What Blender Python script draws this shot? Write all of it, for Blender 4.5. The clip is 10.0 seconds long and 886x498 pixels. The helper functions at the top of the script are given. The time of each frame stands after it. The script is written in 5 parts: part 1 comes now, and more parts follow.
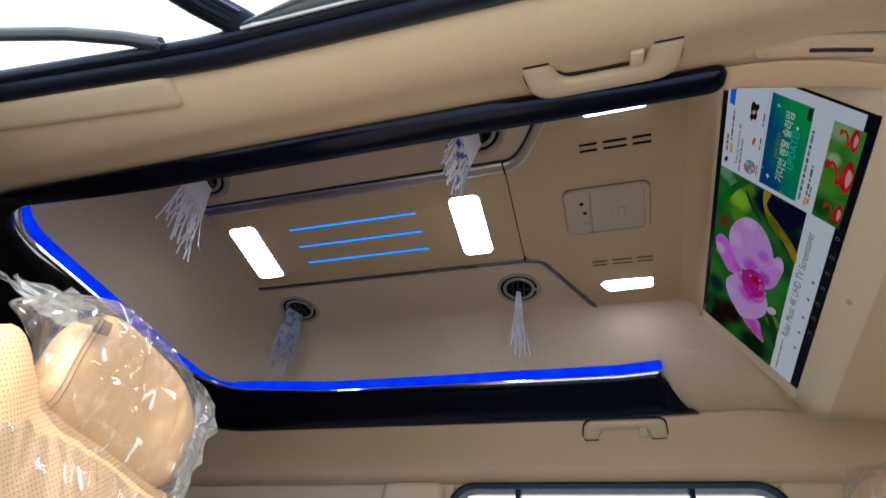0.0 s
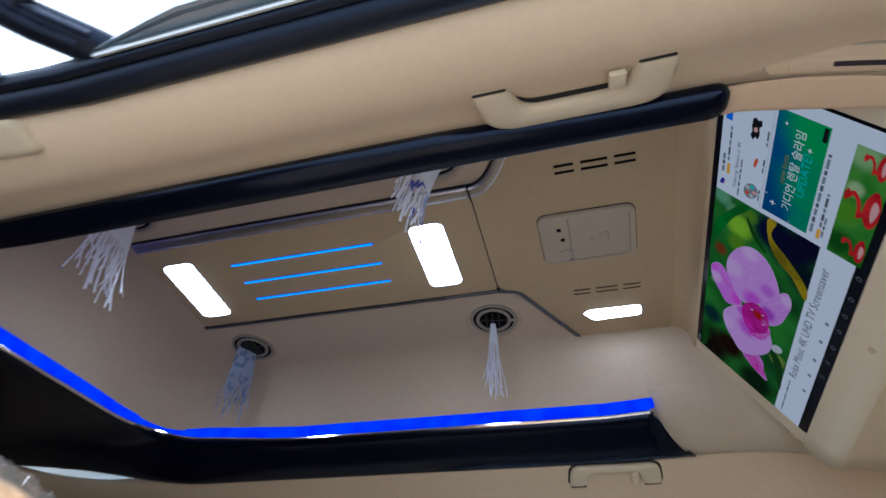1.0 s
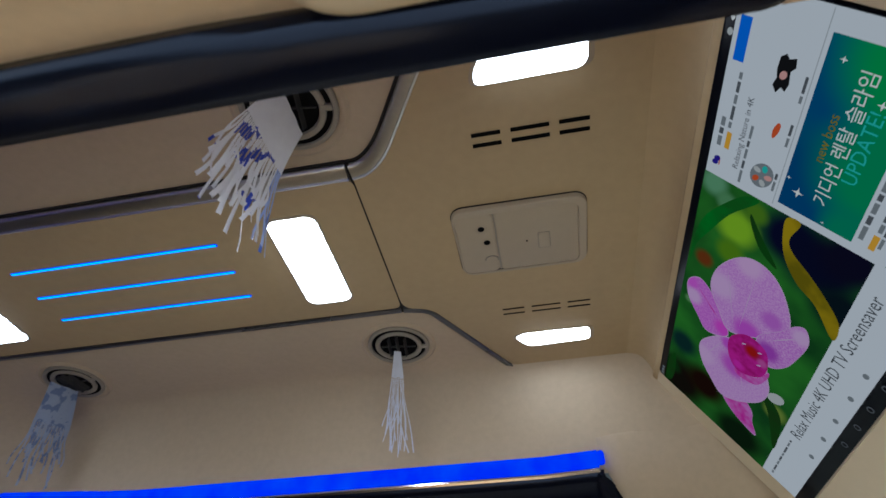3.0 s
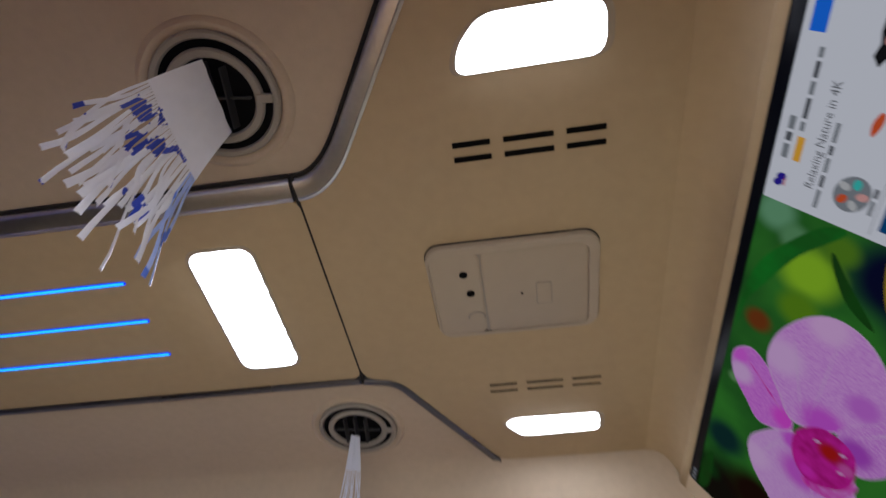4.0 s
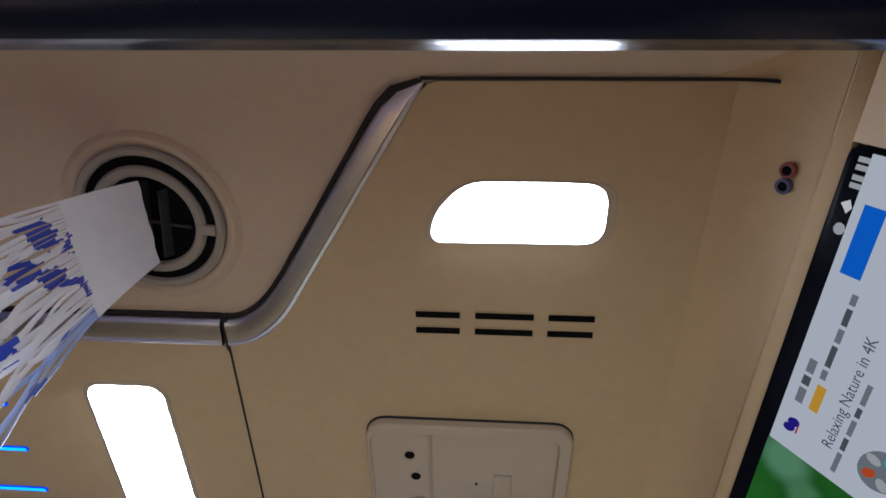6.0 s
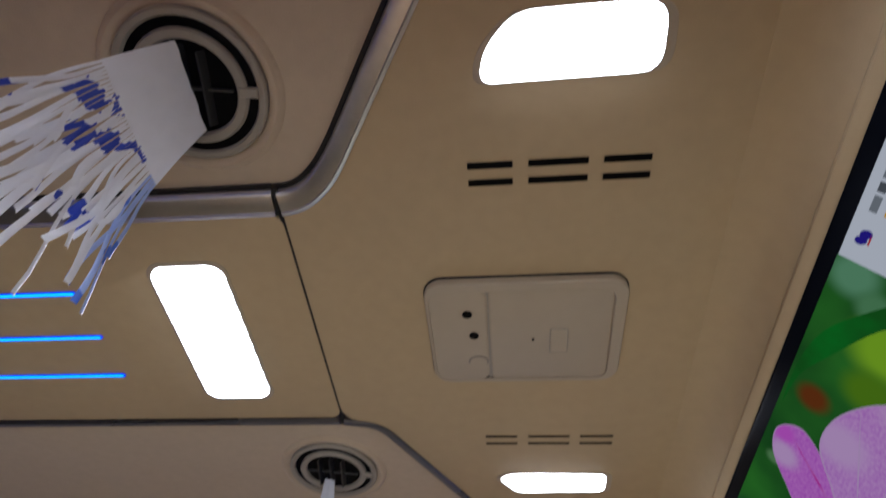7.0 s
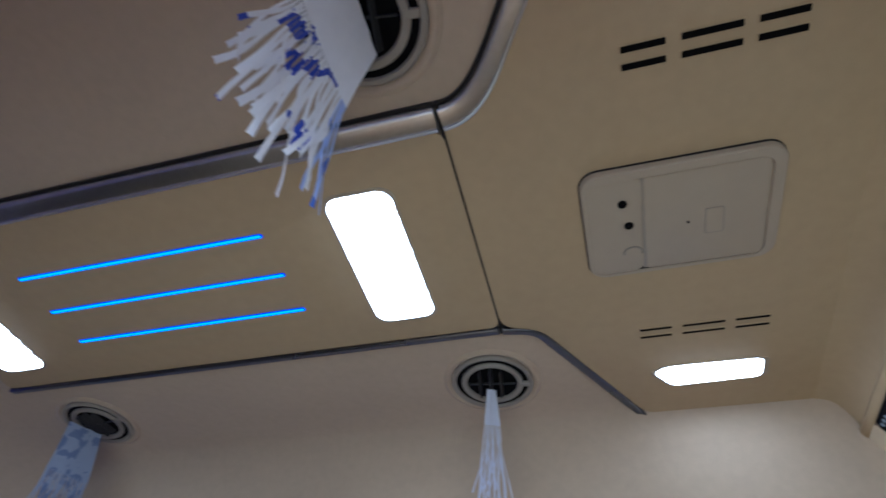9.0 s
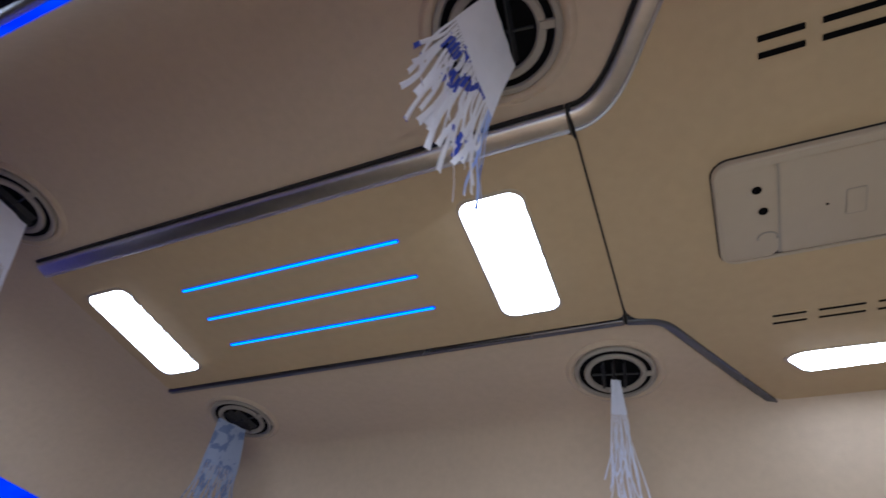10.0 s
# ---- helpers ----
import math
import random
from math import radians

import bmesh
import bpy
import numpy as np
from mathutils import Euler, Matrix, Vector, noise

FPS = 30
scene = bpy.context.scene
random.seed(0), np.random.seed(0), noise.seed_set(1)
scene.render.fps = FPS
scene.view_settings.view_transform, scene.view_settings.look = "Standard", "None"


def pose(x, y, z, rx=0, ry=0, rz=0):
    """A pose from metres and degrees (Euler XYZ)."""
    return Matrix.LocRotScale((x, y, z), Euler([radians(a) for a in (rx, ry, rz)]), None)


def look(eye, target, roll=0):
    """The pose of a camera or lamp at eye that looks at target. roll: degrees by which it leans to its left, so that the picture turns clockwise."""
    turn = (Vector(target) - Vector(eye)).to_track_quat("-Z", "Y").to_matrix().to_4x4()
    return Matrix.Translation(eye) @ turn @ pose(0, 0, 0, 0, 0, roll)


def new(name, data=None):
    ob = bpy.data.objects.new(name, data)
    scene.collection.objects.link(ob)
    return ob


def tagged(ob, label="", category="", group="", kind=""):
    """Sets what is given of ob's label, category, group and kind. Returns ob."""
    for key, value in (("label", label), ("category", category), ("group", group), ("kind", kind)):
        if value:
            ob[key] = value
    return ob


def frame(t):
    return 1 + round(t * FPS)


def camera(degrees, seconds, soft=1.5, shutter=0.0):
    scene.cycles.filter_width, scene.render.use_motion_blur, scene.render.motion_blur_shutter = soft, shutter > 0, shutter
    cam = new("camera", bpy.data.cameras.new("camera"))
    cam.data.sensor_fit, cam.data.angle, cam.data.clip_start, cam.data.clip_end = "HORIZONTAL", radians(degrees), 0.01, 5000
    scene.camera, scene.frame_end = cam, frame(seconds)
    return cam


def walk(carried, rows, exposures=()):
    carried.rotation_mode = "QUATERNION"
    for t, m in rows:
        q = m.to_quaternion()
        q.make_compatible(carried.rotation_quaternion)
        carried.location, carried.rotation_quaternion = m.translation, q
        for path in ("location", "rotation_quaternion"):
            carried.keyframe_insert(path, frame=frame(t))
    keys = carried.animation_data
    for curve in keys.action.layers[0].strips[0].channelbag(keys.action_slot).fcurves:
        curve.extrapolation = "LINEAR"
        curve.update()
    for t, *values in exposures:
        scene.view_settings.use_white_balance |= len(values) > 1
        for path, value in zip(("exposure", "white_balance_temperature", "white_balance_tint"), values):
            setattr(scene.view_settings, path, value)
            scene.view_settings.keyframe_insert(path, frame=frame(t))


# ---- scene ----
cam = camera(77.9, 10.0, 1.5, 0.5)
EXPOSURES = [(0.0, -0.03, 6300, 8), (0.5, -0.02, 5850, 6), (1.0, 0.05, 5650, 7), (1.5, 0.11, 5650, -3), (2.0, 0.05, 5800, 2), (2.5, 0.01, 6000, -2), (4.0, 0.18, 6700, 11), (5.0, 0.15, 6500, 10), (6.3, 0.27, 6300, 8), (7.0, 0.15, 6400, 9), (7.5, 0.10, 5500, 6), (8.5, 0.12, 5300, 4), (9.0, 0.15, 5400, 3), (9.5, 0.18, 5800, 9), (10.0, 0.23, 5900, 9)]
PATH = [
    (0, (0.171, 5.021, 0.597), (-0.342, 6.311, 2.037), 9.2),
    (0.2, (0.173, 5.025, 0.598), (-0.336, 6.286, 2.064), 9.7),
    (0.5, (0.186, 5.03, 0.63), (-0.283, 6.293, 2.108), 7.6),
    (1, (0.193, 5.072, 0.777), (-0.273, 6.395, 2.202), 5.6),
    (1.5, (0.228, 5.084, 0.954), (-0.204, 6.467, 2.332), 2.0),
    (2, (0.241, 5.126, 1.029), (-0.163, 6.502, 2.423), 2.1),
    (2.5, (0.227, 5.23, 1.038), (-0.07, 6.62, 2.446), 0.6),
    (2.7, (0.222, 5.263, 1.033), (-0.066, 6.674, 2.421), 0.3),
    (3.8, (0.19, 5.424, 1.101), (0.01, 6.648, 2.673), -0.5),
    (4, (0.211, 5.46, 1.134), (-0.002, 6.623, 2.747), 2.0),
    (4.5, (0.204, 5.48, 1.206), (-0.049, 6.451, 2.936), 7.6),
    (5, (0.219, 5.44, 1.231), (-0.022, 6.343, 3.0), 12.0),
    (5.2, (0.221, 5.436, 1.232), (0.014, 6.251, 3.046), 13.4),
    (6.3, (0.224, 5.44, 1.241), (0.108, 6.381, 3.001), 7.5),
    (6.5, (0.216, 5.462, 1.234), (0.078, 6.432, 2.978), 7.0),
    (7, (0.196, 5.489, 1.214), (0.0, 6.625, 2.848), 5.8),
    (7.5, (0.184, 5.51, 1.187), (-0.018, 6.721, 2.766), 3.0),
    (8, (0.173, 5.524, 1.167), (-0.069, 6.775, 2.708), 2.4),
    (8.5, (0.155, 5.526, 1.155), (-0.155, 6.753, 2.703), 4.0),
    (9, (0.108, 5.503, 1.141), (-0.339, 6.686, 2.69), 7.1),
    (9.5, (0.075, 5.482, 1.122), (-0.479, 6.625, 2.667), 9.2),
    (10, (0.05, 5.462, 1.106), (-0.629, 6.568, 2.628), 12.5),
]
walk(cam, [(t, look(eye, target, roll)) for t, eye, target, roll in PATH], EXPOSURES)
SKY, LAMP, SCREEN = 0.31, 17.0, 0.40

# ---- world, sun, exposure ----
world = bpy.data.worlds.new("overcast_sky")
scene.world = world
world.use_nodes = True
wn = world.node_tree
sky = wn.nodes.new("ShaderNodeTexSky")
sky.sky_type, sky.sun_disc = "NISHITA", False
sky.sun_elevation, sky.sun_rotation = radians(29), radians(144)
pale = wn.nodes.new("ShaderNodeMix")
pale.data_type = "RGBA"
pale.inputs[0].default_value = 0.65
pale.inputs[7].default_value = (9.5, 9.8, 10.2, 1)
wn.links.new(sky.outputs[0], pale.inputs[6])
wn.links.new(pale.outputs[2], wn.nodes["Background"].inputs[0])
wn.nodes["Background"].inputs[1].default_value = SKY
sun_data = bpy.data.lights.new("sun", "SUN")
sun_data.energy, sun_data.angle, sun_data.color = 5.0, radians(12), (1.0, 0.95, 0.88)
sun = new("sun", sun_data)
sun.matrix_world = look((3.2, 0.6, 4.0), (-0.4, 5.5, 0.6))


# ---- materials ----
def material(name, base=(0.5, 0.5, 0.5), rough=0.6, metal=0.0, var=0.08, scale=40.0, bump=0.0, bump_scale=600.0, spec=0.5, coarse=4.0, sheen=0.0, coat=0.0):
    """Principled surface with a coarse and a fine variation and a small relief."""
    m = bpy.data.materials.new(name)
    m.use_nodes = True
    nt = m.node_tree
    b = nt.nodes["Principled BSDF"]
    b.inputs["Roughness"].default_value = rough
    b.inputs["Metallic"].default_value = metal
    b.inputs["Specular IOR Level"].default_value = spec
    b.inputs["Sheen Weight"].default_value = sheen
    b.inputs["Coat Weight"].default_value = coat
    tc = nt.nodes.new("ShaderNodeTexCoord")
    n1 = nt.nodes.new("ShaderNodeTexNoise")
    n1.inputs["Scale"].default_value, n1.inputs["Detail"].default_value = coarse, 4
    n2 = nt.nodes.new("ShaderNodeTexNoise")
    n2.inputs["Scale"].default_value, n2.inputs["Detail"].default_value = scale, 3
    nt.links.new(tc.outputs["Object"], n1.inputs["Vector"])
    nt.links.new(tc.outputs["Object"], n2.inputs["Vector"])
    add = nt.nodes.new("ShaderNodeMath")
    add.operation = "ADD"
    nt.links.new(n1.outputs["Fac"], add.inputs[0])
    nt.links.new(n2.outputs["Fac"], add.inputs[1])
    ramp = nt.nodes.new("ShaderNodeMapRange")
    ramp.inputs["From Min"].default_value, ramp.inputs["From Max"].default_value = 0.6, 1.4
    ramp.inputs["To Min"].default_value, ramp.inputs["To Max"].default_value = 1 - var, 1 + var
    nt.links.new(add.outputs[0], ramp.inputs["Value"])
    mul = nt.nodes.new("ShaderNodeVectorMath")
    mul.operation = "SCALE"
    mul.inputs[0].default_value = base
    nt.links.new(ramp.outputs["Result"], mul.inputs["Scale"])
    nt.links.new(mul.outputs["Vector"], b.inputs["Base Color"])
    r2 = nt.nodes.new("ShaderNodeMapRange")
    r2.inputs["To Min"].default_value, r2.inputs["To Max"].default_value = max(0.02, rough - 0.06), min(1, rough + 0.06)
    nt.links.new(n1.outputs["Fac"], r2.inputs["Value"])
    nt.links.new(r2.outputs["Result"], b.inputs["Roughness"])
    if bump:
        n3 = nt.nodes.new("ShaderNodeTexNoise")
        n3.inputs["Scale"].default_value, n3.inputs["Detail"].default_value = bump_scale, 2
        nt.links.new(tc.outputs["Object"], n3.inputs["Vector"])
        bp = nt.nodes.new("ShaderNodeBump")
        bp.inputs["Strength"].default_value, bp.inputs["Distance"].default_value = bump, 0.002
        nt.links.new(n3.outputs["Fac"], bp.inputs["Height"])
        nt.links.new(bp.outputs["Normal"], b.inputs["Normal"])
    return m


def glow(name, colour, strength, second=None, scale=20.0, coords="Object", spread=(0.35, 0.65)):
    """A lit surface: lamp lens, light bar or a patch of a screen."""
    m = bpy.data.materials.new(name)
    m.use_nodes = True
    nt = m.node_tree
    nt.nodes.remove(nt.nodes["Principled BSDF"])
    e = nt.nodes.new("ShaderNodeEmission")
    e.inputs["Color"].default_value, e.inputs["Strength"].default_value = (*colour, 1), strength
    nt.links.new(e.outputs[0], nt.nodes["Material Output"].inputs[0])
    if second:
        tc = nt.nodes.new("ShaderNodeTexCoord")
        n = nt.nodes.new("ShaderNodeTexNoise")
        n.inputs["Scale"].default_value, n.inputs["Detail"].default_value = scale, 3
        mr = nt.nodes.new("ShaderNodeMapRange")
        mr.inputs["From Min"].default_value, mr.inputs["From Max"].default_value = spread
        mx = nt.nodes.new("ShaderNodeMix")
        mx.data_type = "RGBA"
        mx.inputs[6].default_value, mx.inputs[7].default_value = (*colour, 1), (*second, 1)
        nt.links.new(tc.outputs[coords], n.inputs["Vector"])
        nt.links.new(n.outputs["Fac"], mr.inputs["Value"])
        nt.links.new(mr.outputs["Result"], mx.inputs[0])
        nt.links.new(mx.outputs[2], e.inputs["Color"])
    return m


M_DOME = material("beige_suede_lining", (0.48, 0.385, 0.282), 0.85, var=0.06, scale=90, bump=0.15, bump_scale=900, spec=0.25, sheen=0.15)
M_PANEL = material("sand_panel_cloth", (0.475, 0.363, 0.218), 0.75, var=0.05, scale=70, bump=0.12, bump_scale=900, spec=0.3)
M_LINER = material("cream_headliner_cloth", (0.66, 0.510, 0.350), 0.85, var=0.05, scale=120, bump=0.2, bump_scale=1200, spec=0.25, sheen=0.1)
M_PEACH = material("peach_cloth", (0.62, 0.44, 0.30), 0.8, var=0.05, scale=120, bump=0.15, bump_scale=1100, spec=0.25)
M_CREAM = material("cream_plastic", (0.62, 0.51, 0.355), 0.45, var=0.03, scale=60, bump=0.08, bump_scale=700)
M_PAD = material("beige_trim_plastic", (0.57, 0.465, 0.325), 0.42, var=0.05, scale=60, bump=0.06, bump_scale=700)
M_BOX = material("taupe_plastic", (0.42, 0.35, 0.26), 0.5, var=0.03, scale=60, bump=0.08, bump_scale=700)
M_BLACK = material("black_gloss_trim", (0.0022, 0.003, 0.009), 0.20, var=0.1, scale=30, spec=0.45)
M_RUBBER = material("black_rubber", (0.0055, 0.007, 0.012), 0.36, var=0.12, scale=50, bump=0.1, bump_scale=300)
for m in (M_BLACK, M_RUBBER):
    m.node_tree.nodes["Principled BSDF"].inputs["Specular Tint"].default_value = (0.45, 0.60, 1.0, 1)
M_DARK = material("black_cavity", (0.004, 0.004, 0.004), 0.9, var=0.1, spec=0.08)
M_GAP = material("dark_gap_and_shade", (0.012, 0.010, 0.009), 0.9, var=0.1)
M_METAL_DARK = material("dark_polished_metal", (0.14, 0.15, 0.18), 0.28, 0.9, var=0.08, scale=140)
M_METAL = material("brushed_aluminium", (0.52, 0.515, 0.51), 0.36, 1.0, var=0.08, scale=140)
M_CHROME = material("bright_chrome", (0.8, 0.8, 0.82), 0.12, 1.0, var=0.03)
M_RING = material("grey_brown_plastic", (0.29, 0.26, 0.215), 0.45, var=0.05, scale=60)
M_VENT = material("dark_vent_plastic", (0.018, 0.018, 0.017), 0.5, var=0.1)
M_BODY = material("car_paint_slate", (0.18, 0.23, 0.29), 0.30, 0.3, var=0.06, coat=0.8)
M_FRAME = material("dark_slate_paint", (0.03, 0.04, 0.05), 0.30, 0.2, var=0.06, coat=0.5)
M_STEEL = material("galvanised_steel", (0.55, 0.58, 0.62), 0.27, 0.9, var=0.15, scale=120)
M_CONCRETE = material("pale_concrete", (0.54, 0.53, 0.50), 0.9, var=0.15, scale=6, coarse=0.6)
M_CARPET = material("brown_carpet", (0.07, 0.055, 0.04), 0.95, var=0.2, scale=200, bump=0.4, bump_scale=400)
M_LIGHT_TRAP = material("brown_light_trap", (0.10, 0.075, 0.055), 0.7, var=0.1, scale=60, bump=0.1, bump_scale=500)
M_LEATHER = material("tan_leather", (0.64, 0.40, 0.20), 0.42, var=0.07, scale=30, bump=0.25, bump_scale=350)
M_STITCH = material("brown_thread", (0.25, 0.13, 0.06), 0.7)
M_LENS = glow("white_lamp_lens", (0.79, 0.84, 1.0), LAMP)
M_BAR = glow("blue_light_bar", (0.01, 0.34, 1.0), 1.7)
M_BAR_EDGE = glow("deep_blue_bar_edge", (0.0, 0.03, 0.9), 1.0)
M_STRIP = glow("blue_light_strip", (0.0, 0.025, 1.0), 0.90, (0.0, 0.055, 1.0), 25)
M_BLACKSCREEN = material("screen_black", (0.003, 0.004, 0.008), 0.30, var=0.05, spec=0.03)


def film_material(name, tint=(1, 1, 1), haze=0.085, rough=0.05, crease=1.0):
    """Thin clear wrapping film: mostly see-through, glossy, with sharp facets; its milky creases also stand in for
    streak highlights.
    """
    m = bpy.data.materials.new(name)
    m.use_nodes = True
    nt = m.node_tree
    nt.nodes.remove(nt.nodes["Principled BSDF"])
    tc = nt.nodes.new("ShaderNodeTexCoord")
    n = nt.nodes.new("ShaderNodeTexNoise")
    n.inputs["Scale"].default_value, n.inputs["Detail"].default_value = 26, 2
    nt.links.new(tc.outputs["Object"], n.inputs["Vector"])
    stretch = nt.nodes.new("ShaderNodeMapping")
    stretch.inputs["Scale"].default_value = (16, 30, 11)
    stretch.inputs["Rotation"].default_value = (0.7, 0.3, 0.4)
    nt.links.new(tc.outputs["Object"], stretch.inputs["Vector"])
    vo = nt.nodes.new("ShaderNodeTexVoronoi")
    vo.feature = "DISTANCE_TO_EDGE"
    vo.inputs["Scale"].default_value = 1.0
    nt.links.new(stretch.outputs[0], vo.inputs["Vector"])
    # folds fade in and out along their length
    fade = nt.nodes.new("ShaderNodeMapRange")
    fade.inputs["From Min"].default_value, fade.inputs["From Max"].default_value = 0.36, 0.60
    fade.inputs["To Min"].default_value, fade.inputs["To Max"].default_value = 0.40, 0.0
    nt.links.new(n.outputs["Fac"], fade.inputs["Value"])
    edge = nt.nodes.new("ShaderNodeMath")
    edge.operation = "ADD"
    nt.links.new(vo.outputs["Distance"], edge.inputs[0])
    nt.links.new(fade.outputs["Result"], edge.inputs[1])
    bp = nt.nodes.new("ShaderNodeBump")
    bp.inputs["Strength"].default_value, bp.inputs["Distance"].default_value = 0.9 * crease, 0.012
    nt.links.new(vo.outputs["Distance"], bp.inputs["Height"])
    tr = nt.nodes.new("ShaderNodeBsdfTransparent")
    tr.inputs[0].default_value = (*[0.975 * c for c in tint], 1)
    gl = nt.nodes.new("ShaderNodeBsdfGlossy")
    gl.inputs["Roughness"].default_value = rough
    nt.links.new(bp.outputs[0], gl.inputs["Normal"])
    di = nt.nodes.new("ShaderNodeBsdfDiffuse")
    di.inputs[0].default_value = (0.93, 0.95, 0.97, 1)
    fr = nt.nodes.new("ShaderNodeFresnel")
    fr.inputs["IOR"].default_value = 1.45
    nt.links.new(bp.outputs[0], fr.inputs["Normal"])
    cap = nt.nodes.new("ShaderNodeMath")
    cap.operation = "MINIMUM"
    cap.inputs[1].default_value = 0.5
    nt.links.new(fr.outputs[0], cap.inputs[0])
    # white along the creases: film haze plus highlights put into the colour
    mr = nt.nodes.new("ShaderNodeMapRange")
    mr.inputs["From Min"].default_value, mr.inputs["From Max"].default_value = 0.05, 0.0
    mr.inputs["To Min"].default_value, mr.inputs["To Max"].default_value = haze * 0.5, haze * 4.5
    nt.links.new(edge.outputs[0], mr.inputs["Value"])
    m1, m2 = nt.nodes.new("ShaderNodeMixShader"), nt.nodes.new("ShaderNodeMixShader")
    nt.links.new(mr.outputs["Result"], m1.inputs[0])
    nt.links.new(tr.outputs[0], m1.inputs[1])
    nt.links.new(di.outputs[0], m1.inputs[2])
    nt.links.new(cap.outputs[0], m2.inputs[0])
    nt.links.new(m1.outputs[0], m2.inputs[1])
    nt.links.new(gl.outputs[0], m2.inputs[2])
    nt.links.new(m2.outputs[0], nt.nodes["Material Output"].inputs[0])
    return m


M_FILM = film_material("clear_wrapping_film", haze=0.12, rough=0.04)
M_PRINT = film_material("printed_film", (0.30, 0.34, 0.44), 0.10)
M_MILKY = film_material("milky_wrapping_film", (0.95, 0.97, 1.0), 0.5)
M_GLASS = film_material("window_glass", (0.93, 0.97, 0.97), 0.0, 0.02, 0.0)


def ribbon_material(name, ground, ink, threshold, size=42, slip=0.35):
    """White packing film with printed blocks."""
    m = material(name, ground, 0.35, var=0.05, scale=80)
    nt = m.node_tree
    b = nt.nodes["Principled BSDF"]
    tc = nt.nodes.new("ShaderNodeTexCoord")
    mp = nt.nodes.new("ShaderNodeMapping")
    mp.inputs["Scale"].default_value = (size, size, size * 0.8)
    vo = nt.nodes.new("ShaderNodeTexVoronoi")
    vo.distance = "CHEBYCHEV"
    vo.inputs["Scale"].default_value = 1.0
    sep = nt.nodes.new("ShaderNodeSeparateColor")
    gt = nt.nodes.new("ShaderNodeMath")
    gt.operation = "GREATER_THAN"
    gt.inputs[1].default_value = threshold
    mx = nt.nodes.new("ShaderNodeMix")
    mx.data_type = "RGBA"
    mx.inputs[7].default_value = (*ink, 1)
    old = b.inputs["Base Color"].links[0].from_socket
    oi = nt.nodes.new("ShaderNodeObjectInfo")
    shift = nt.nodes.new("ShaderNodeVectorMath")
    shift.operation = "MULTIPLY_ADD"
    shift.inputs[1].default_value = (0.0, 0.0, slip)
    nt.links.new(oi.outputs["Random"], shift.inputs[0])
    nt.links.new(tc.outputs["Object"], mp.inputs["Vector"])
    nt.links.new(mp.outputs[0], shift.inputs[2])
    nt.links.new(shift.outputs[0], vo.inputs["Vector"])
    nt.links.new(vo.outputs["Color"], sep.inputs[0])
    nt.links.new(sep.outputs[0], gt.inputs[0])
    nt.links.new(gt.outputs[0], mx.inputs[0])
    nt.links.new(old, mx.inputs[6])
    nt.links.new(mx.outputs[2], b.inputs["Base Color"])
    tl = nt.nodes.new("ShaderNodeBsdfTranslucent")
    nt.links.new(mx.outputs[2], tl.inputs[0])
    mixed = nt.nodes.new("ShaderNodeMixShader")
    mixed.inputs[0].default_value = 0.45
    nt.links.new(b.outputs[0], mixed.inputs[1])
    nt.links.new(tl.outputs[0], mixed.inputs[2])
    nt.links.new(mixed.outputs[0], nt.nodes["Material Output"].inputs[0])
    return m


M_RIBBON = ribbon_material("white_film_blue_print", (0.90, 0.91, 0.93), (0.04, 0.08, 0.50), 0.83, 62)
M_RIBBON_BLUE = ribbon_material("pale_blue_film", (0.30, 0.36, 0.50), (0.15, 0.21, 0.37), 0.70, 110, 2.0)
M_RIBBON_EDGE = ribbon_material("light_blue_film", (0.42, 0.54, 0.86), (0.10, 0.20, 0.66), 0.82)
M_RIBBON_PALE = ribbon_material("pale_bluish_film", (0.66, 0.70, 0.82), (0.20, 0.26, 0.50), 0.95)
M_RIBBON_CLEAR = ribbon_material("milky_film", (0.92, 0.93, 0.96), (0.10, 0.18, 0.6), 0.97)


# ---- mesh helpers ----
def finish(name, bm, mat, smooth=True, angle=35):
    bmesh.ops.recalc_face_normals(bm, faces=bm.faces)
    me = bpy.data.meshes.new(name)
    bm.to_mesh(me)
    bm.free()
    me.materials.append(mat)
    if smooth:
        me.shade_smooth()
        me.set_sharp_from_angle(angle=radians(angle))
    return me


def part(name, bm, mat, parent=None, label="", smooth=True, angle=35):
    ob = new(name, finish(name, bm, mat, smooth, angle))
    ob.parent = parent
    if label:
        tagged(ob, label)
    return ob


def thing(name, bm, mat, label, category, group="", kind="", smooth=True, angle=35):
    return tagged(part(name, bm, mat, None, "", smooth, angle), label, category, group, kind)


def empty(name, place, label, category, group="", kind=""):
    ob = new(name)
    ob.location = place
    ob.empty_display_size = 0.05
    return tagged(ob, label, category, group, kind)


def loops_mesh(loops, closed=True, caps=False):
    """Skin over rings of points."""
    bm = bmesh.new()
    rings = [[bm.verts.new(p) for p in lp] for lp in loops]
    n = len(rings[0])
    for a, b in zip(rings, rings[1:]):
        for i in range(n if closed else n - 1):
            j = (i + 1) % n
            bm.faces.new((a[i], a[j], b[j], b[i]))
    if caps:
        bm.faces.new(rings[0])
        bm.faces.new(rings[-1])
    return bm


